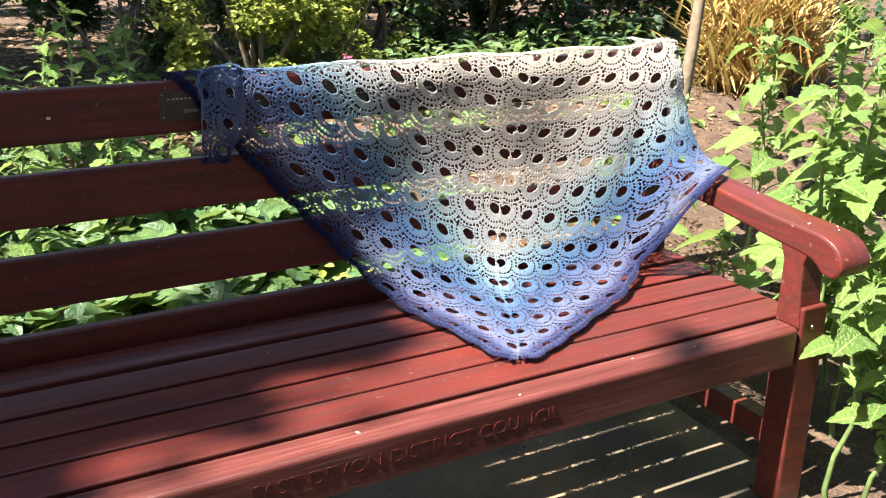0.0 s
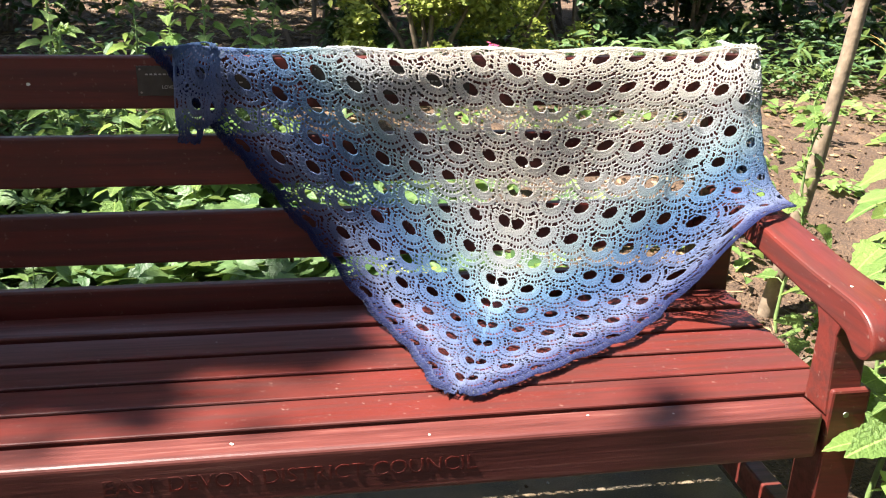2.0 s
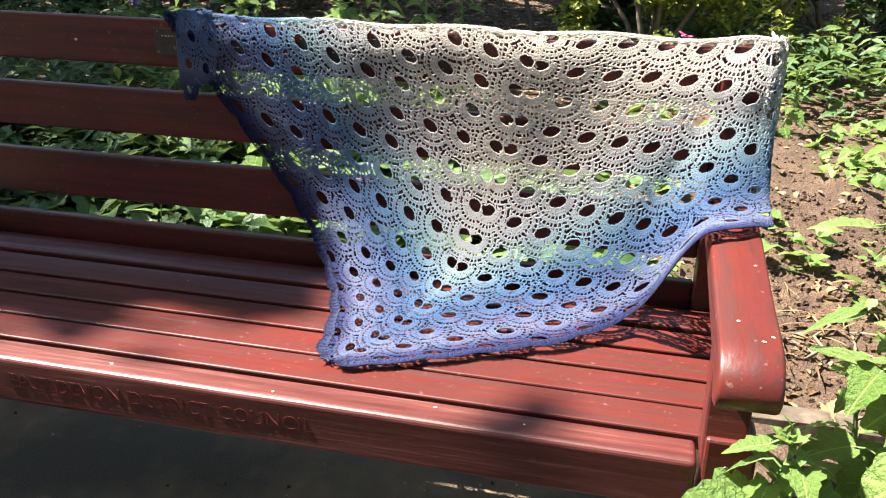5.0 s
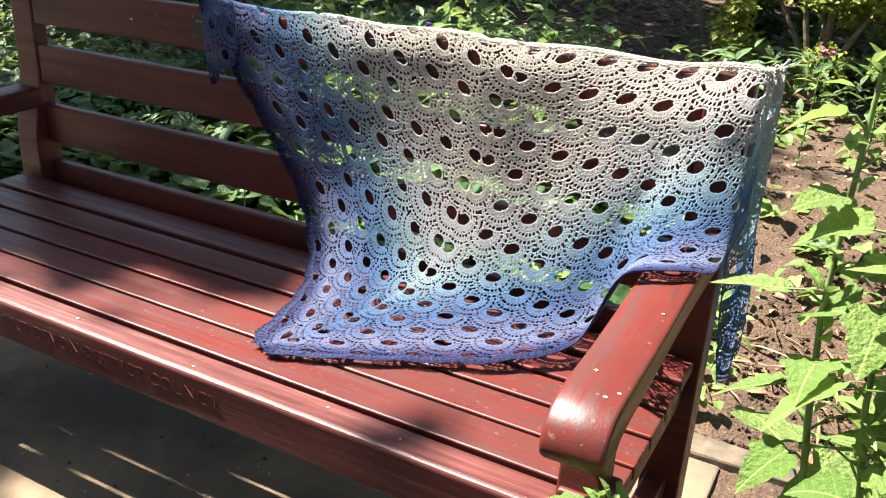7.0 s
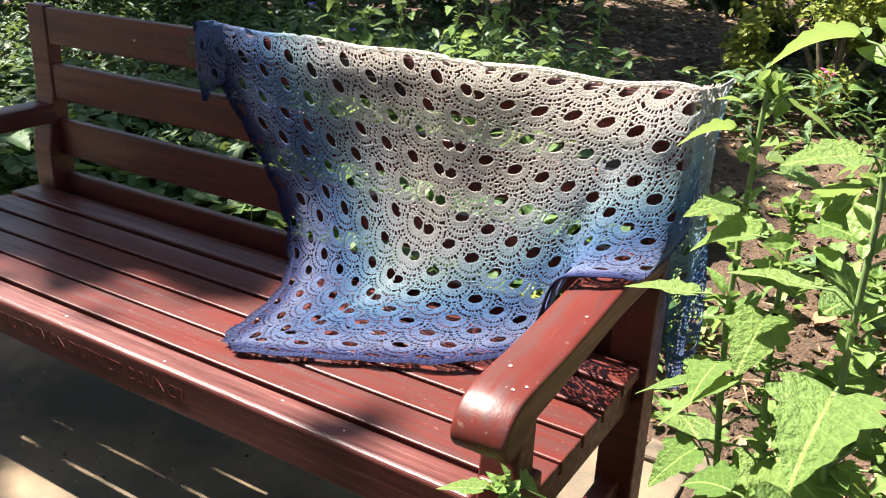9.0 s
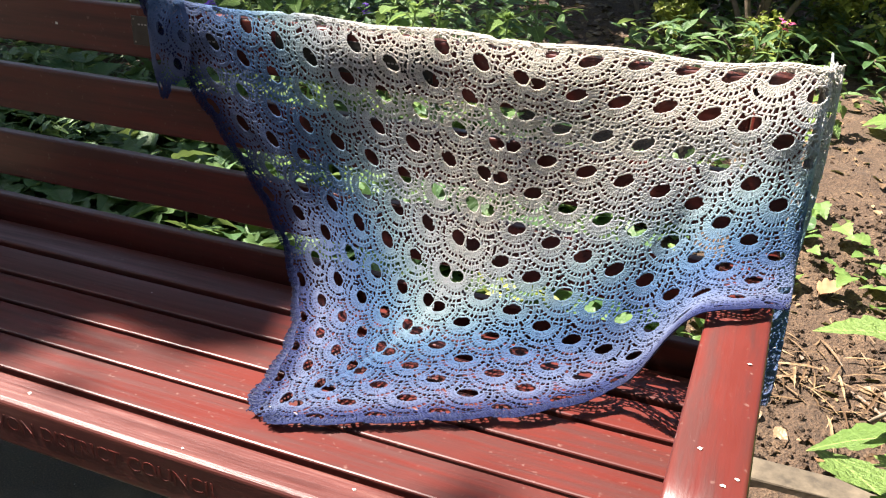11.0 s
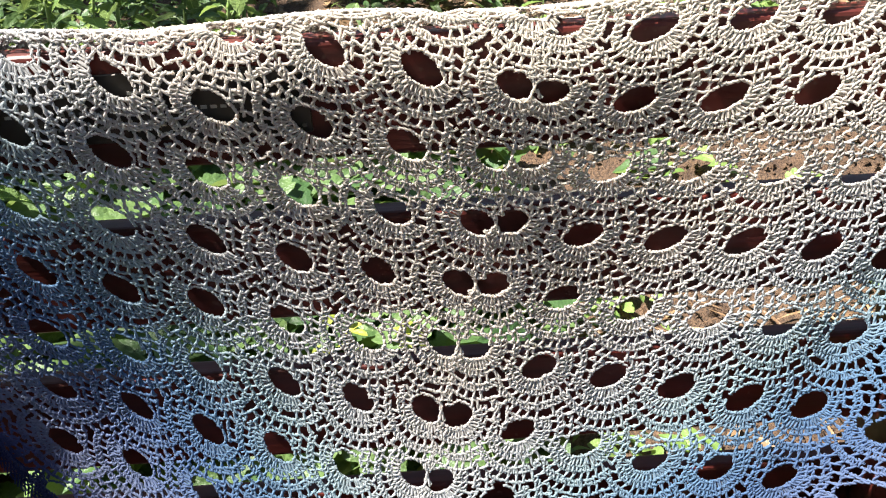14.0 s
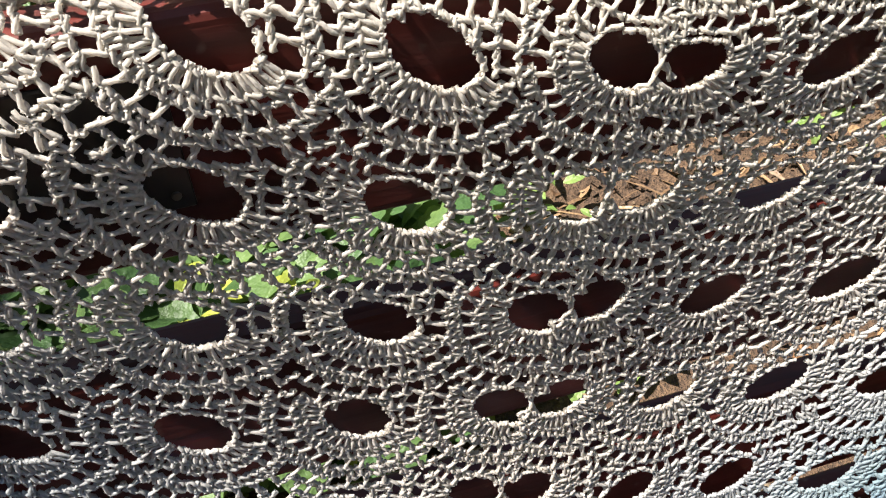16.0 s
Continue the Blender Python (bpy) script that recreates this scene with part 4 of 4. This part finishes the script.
def flower_stalk(at, height, material, seed, label):
    r = random.Random(seed)
    p = empty("flower", label, "flower", at)
    v, f = stem_mesh([(0, 0, -0.03), (0.01, 0, height * 0.5), (0.02, 0.01, height)], 0.003, 0.0015)
    arrays_mesh("stem", v, f, STEM, p)
    places = [((0.02 + r.gauss(0, 0.008), 0.01 + r.gauss(0, 0.008), height + r.uniform(-0.03, 0.01)), a * 1.05, r.uniform(0.1, 0.8), r.uniform(-0.3, 0.3), 0.028) for a in range(14)]
    scatter_leaves("flower_head", "oval", places, material, p)
    scatter_leaves("foliage", "lance", [((0, 0, r.uniform(0.05, height * 0.8)), r.uniform(0, 6.3), r.uniform(0, 0.8), 0, 0.07) for _ in range(12)], BRIGHT, p)


flower_stalk(at_soil(-0.02, 2.56), 0.47, PINK, 1, "pink flower spike on a thin stem")
for k, (x, y) in enumerate(((-1.55, 1.15), (-2.2, 2.2), (-2.5, 2.6), (-2.35, 2.7), (-1.6, 2.4))):
    flower_stalk(at_soil(x, y), 0.36 + 0.05 * (k % 3), PURPLE, 5 + k, "small violet flower in the bed")


# ---- small marks and crumbs ----
def speck(at, size, seed, flat="z"):
    r = random.Random(seed)
    bm = bmesh.new()
    n = 9
    ring = [bm.verts.new((math.cos(a * 2 * math.pi / n) * size * r.uniform(0.5, 1.1), math.sin(a * 2 * math.pi / n) * size * r.uniform(0.4, 1.0), 0)) for a in range(n)]
    top = bm.verts.new((0, 0, size * 0.15))
    for a in range(n):
        bm.faces.new((ring[a], ring[(a + 1) % n], top))
    ob = mesh_object("bird_dropping", bm, SPLASH)
    ob.location = at
    if flat == "y":
        ob.rotation_euler = (radians(90), 0, 0)
    tagged(ob, "small dried white splash on the bench", "dropping", group="white splashes on the bench")


for k, (x, y, z, s) in enumerate(((0.063, 0.209, 0.6535, 0.004), (0.028, 0.037, 0.6375, 0.005), (0.069, 0.004, 0.635, 0.004), (0.057, -0.01, 0.6335, 0.005),
                                  (-0.941, 0.030, 0.432, 0.006), (-0.389, 0.041, 0.432, 0.004), (-0.648, 0.018, 0.432, 0.004), (-0.25, 0.03, 0.432, 0.004), (-0.99, 0.37, 0.4345, 0.003))):
    speck((x, y, z), s * 0.7, k)
speck((-1.301, 0.5395, 0.878), 0.004, 20, "y")

r = random.Random(9)
crumbs_v, crumbs_f = [], []
cube = np.array([(-1, -1, -1), (1, -1, -1), (1, 1, -1), (-1, 1, -1), (-1, -1, 1), (1, -1, 1), (1, 1, 1), (-1, 1, 1)], dtype=float)
cube_f = np.array([(0, 3, 2, 1), (4, 5, 6, 7), (0, 1, 5, 4), (1, 2, 6, 5), (2, 3, 7, 6), (3, 0, 4, 7)])
for k in range(4200):
    on_path = k < 350
    x, y = (r.uniform(-2.2, 1.2), r.uniform(-0.6, 0.85)) if on_path else (r.uniform(-0.5, 3.0), r.uniform(0.95, 3.5)) if k < 2600 else (r.uniform(0.08, 1.1), r.uniform(0.95, 2.1))
    s = r.uniform(0.0015, 0.005) if on_path else r.uniform(0.002, 0.009) if k < 2600 else r.uniform(0.002, 0.014)
    turn = Euler((r.uniform(0, 3), r.uniform(0, 3), r.uniform(0, 3))).to_matrix()
    c = cube * np.array([r.uniform(0.5, 1) for _ in range(3)]) * s * 0.7 + np.array([[r.uniform(-0.2, 0.2) * s for _ in range(3)] for _ in range(8)])
    crumbs_v.append(c @ np.array(turn).T + np.array((x, y, (0.0 if on_path else soil_height(x, y)) + s * 0.4)))
    crumbs_f.append(cube_f + 8 * k)
crumb = arrays_mesh("soil_crumbs", np.concatenate(crumbs_v), np.concatenate(crumbs_f), SOIL, None, False)
tagged(crumb, "loose crumbs of soil and grit", "soil crumbs", kind="stuff")


def fallen_leaf(at, size, material, turn, curl, label):
    v, f = leaf_arrays("lobed", curl, -curl * 0.6)
    ob = arrays_mesh("fallen_leaf", v * size, f, material, None, True)
    ob.location = at
    ob.rotation_euler = (0.1, -0.1, turn)
    solid = ob.modifiers.new("thickness", "SOLIDIFY")
    solid.thickness = 0.0008
    return tagged(ob, label, "fallen leaf", "fallen leaves on the soil")


CURLED = plain("dry brown leaf", (0.22, 0.11, 0.05), 0.8)
YELLOWED = plain("yellowed leaf", (0.50, 0.42, 0.10), 0.7)
fallen_leaf((0.24, 1.6, soil_height(0.24, 1.6) + 0.012), 0.075, CURLED, 0.4, 0.9, "curled dry brown leaf lying on the soil")
fallen_leaf((0.52, 1.05, soil_height(0.52, 1.05) + 0.01), 0.09, YELLOWED, 2.0, 0.3, "yellowed leaf lying on the sunny soil")
fallen_leaf((0.40, 0.93, soil_height(0.40, 0.93) + 0.012), 0.07, CURLED, 1.2, 0.7, "curled dry brown leaf lying on the soil")
fallen_leaf((0.30, 0.98, soil_height(0.30, 0.98) + 0.012), 0.05, CURLED, 3.2, 0.8, "curled dry brown leaf lying on the soil")
fallen_leaf((0.72, 1.35, soil_height(0.72, 1.35) + 0.012), 0.06, YELLOWED, 5.2, 0.5, "yellowed leaf lying on the sunny soil")

v, f = stem_mesh([(0.0, 0.0, 0.0), (0.05, 0.06, 0.012), (0.04, 0.14, 0.006), (0.09, 0.20, 0.016), (0.08, 0.28, 0.0)], 0.006, 0.003)
twig = arrays_mesh("twig", v, f, BARK)
twig.location = (0.36, 1.12, soil_height(0.4, 1.25) + 0.004)
tagged(twig, "thin bent twig lying on the soil", "twig")

grit_v, grit_f = [], []
r = random.Random(17)
for k in range(240):
    x, y, s = r.uniform(-2.0, 0.08), r.uniform(-0.7, 0.84), r.uniform(0.001, 0.0035)
    turn = np.array(Euler((r.uniform(0, 3), r.uniform(0, 3), r.uniform(0, 3))).to_matrix())
    grit_v.append((cube * np.array([r.uniform(0.5, 1) for _ in range(3)]) * s) @ turn.T + np.array((x, y, s * 0.4)))
    grit_f.append(cube_f + 8 * k)
tagged(arrays_mesh("grit", np.concatenate(grit_v), np.concatenate(grit_f), PEBBLE, None, False), "pale grit scattered on the tarmac", "grit", kind="stuff")
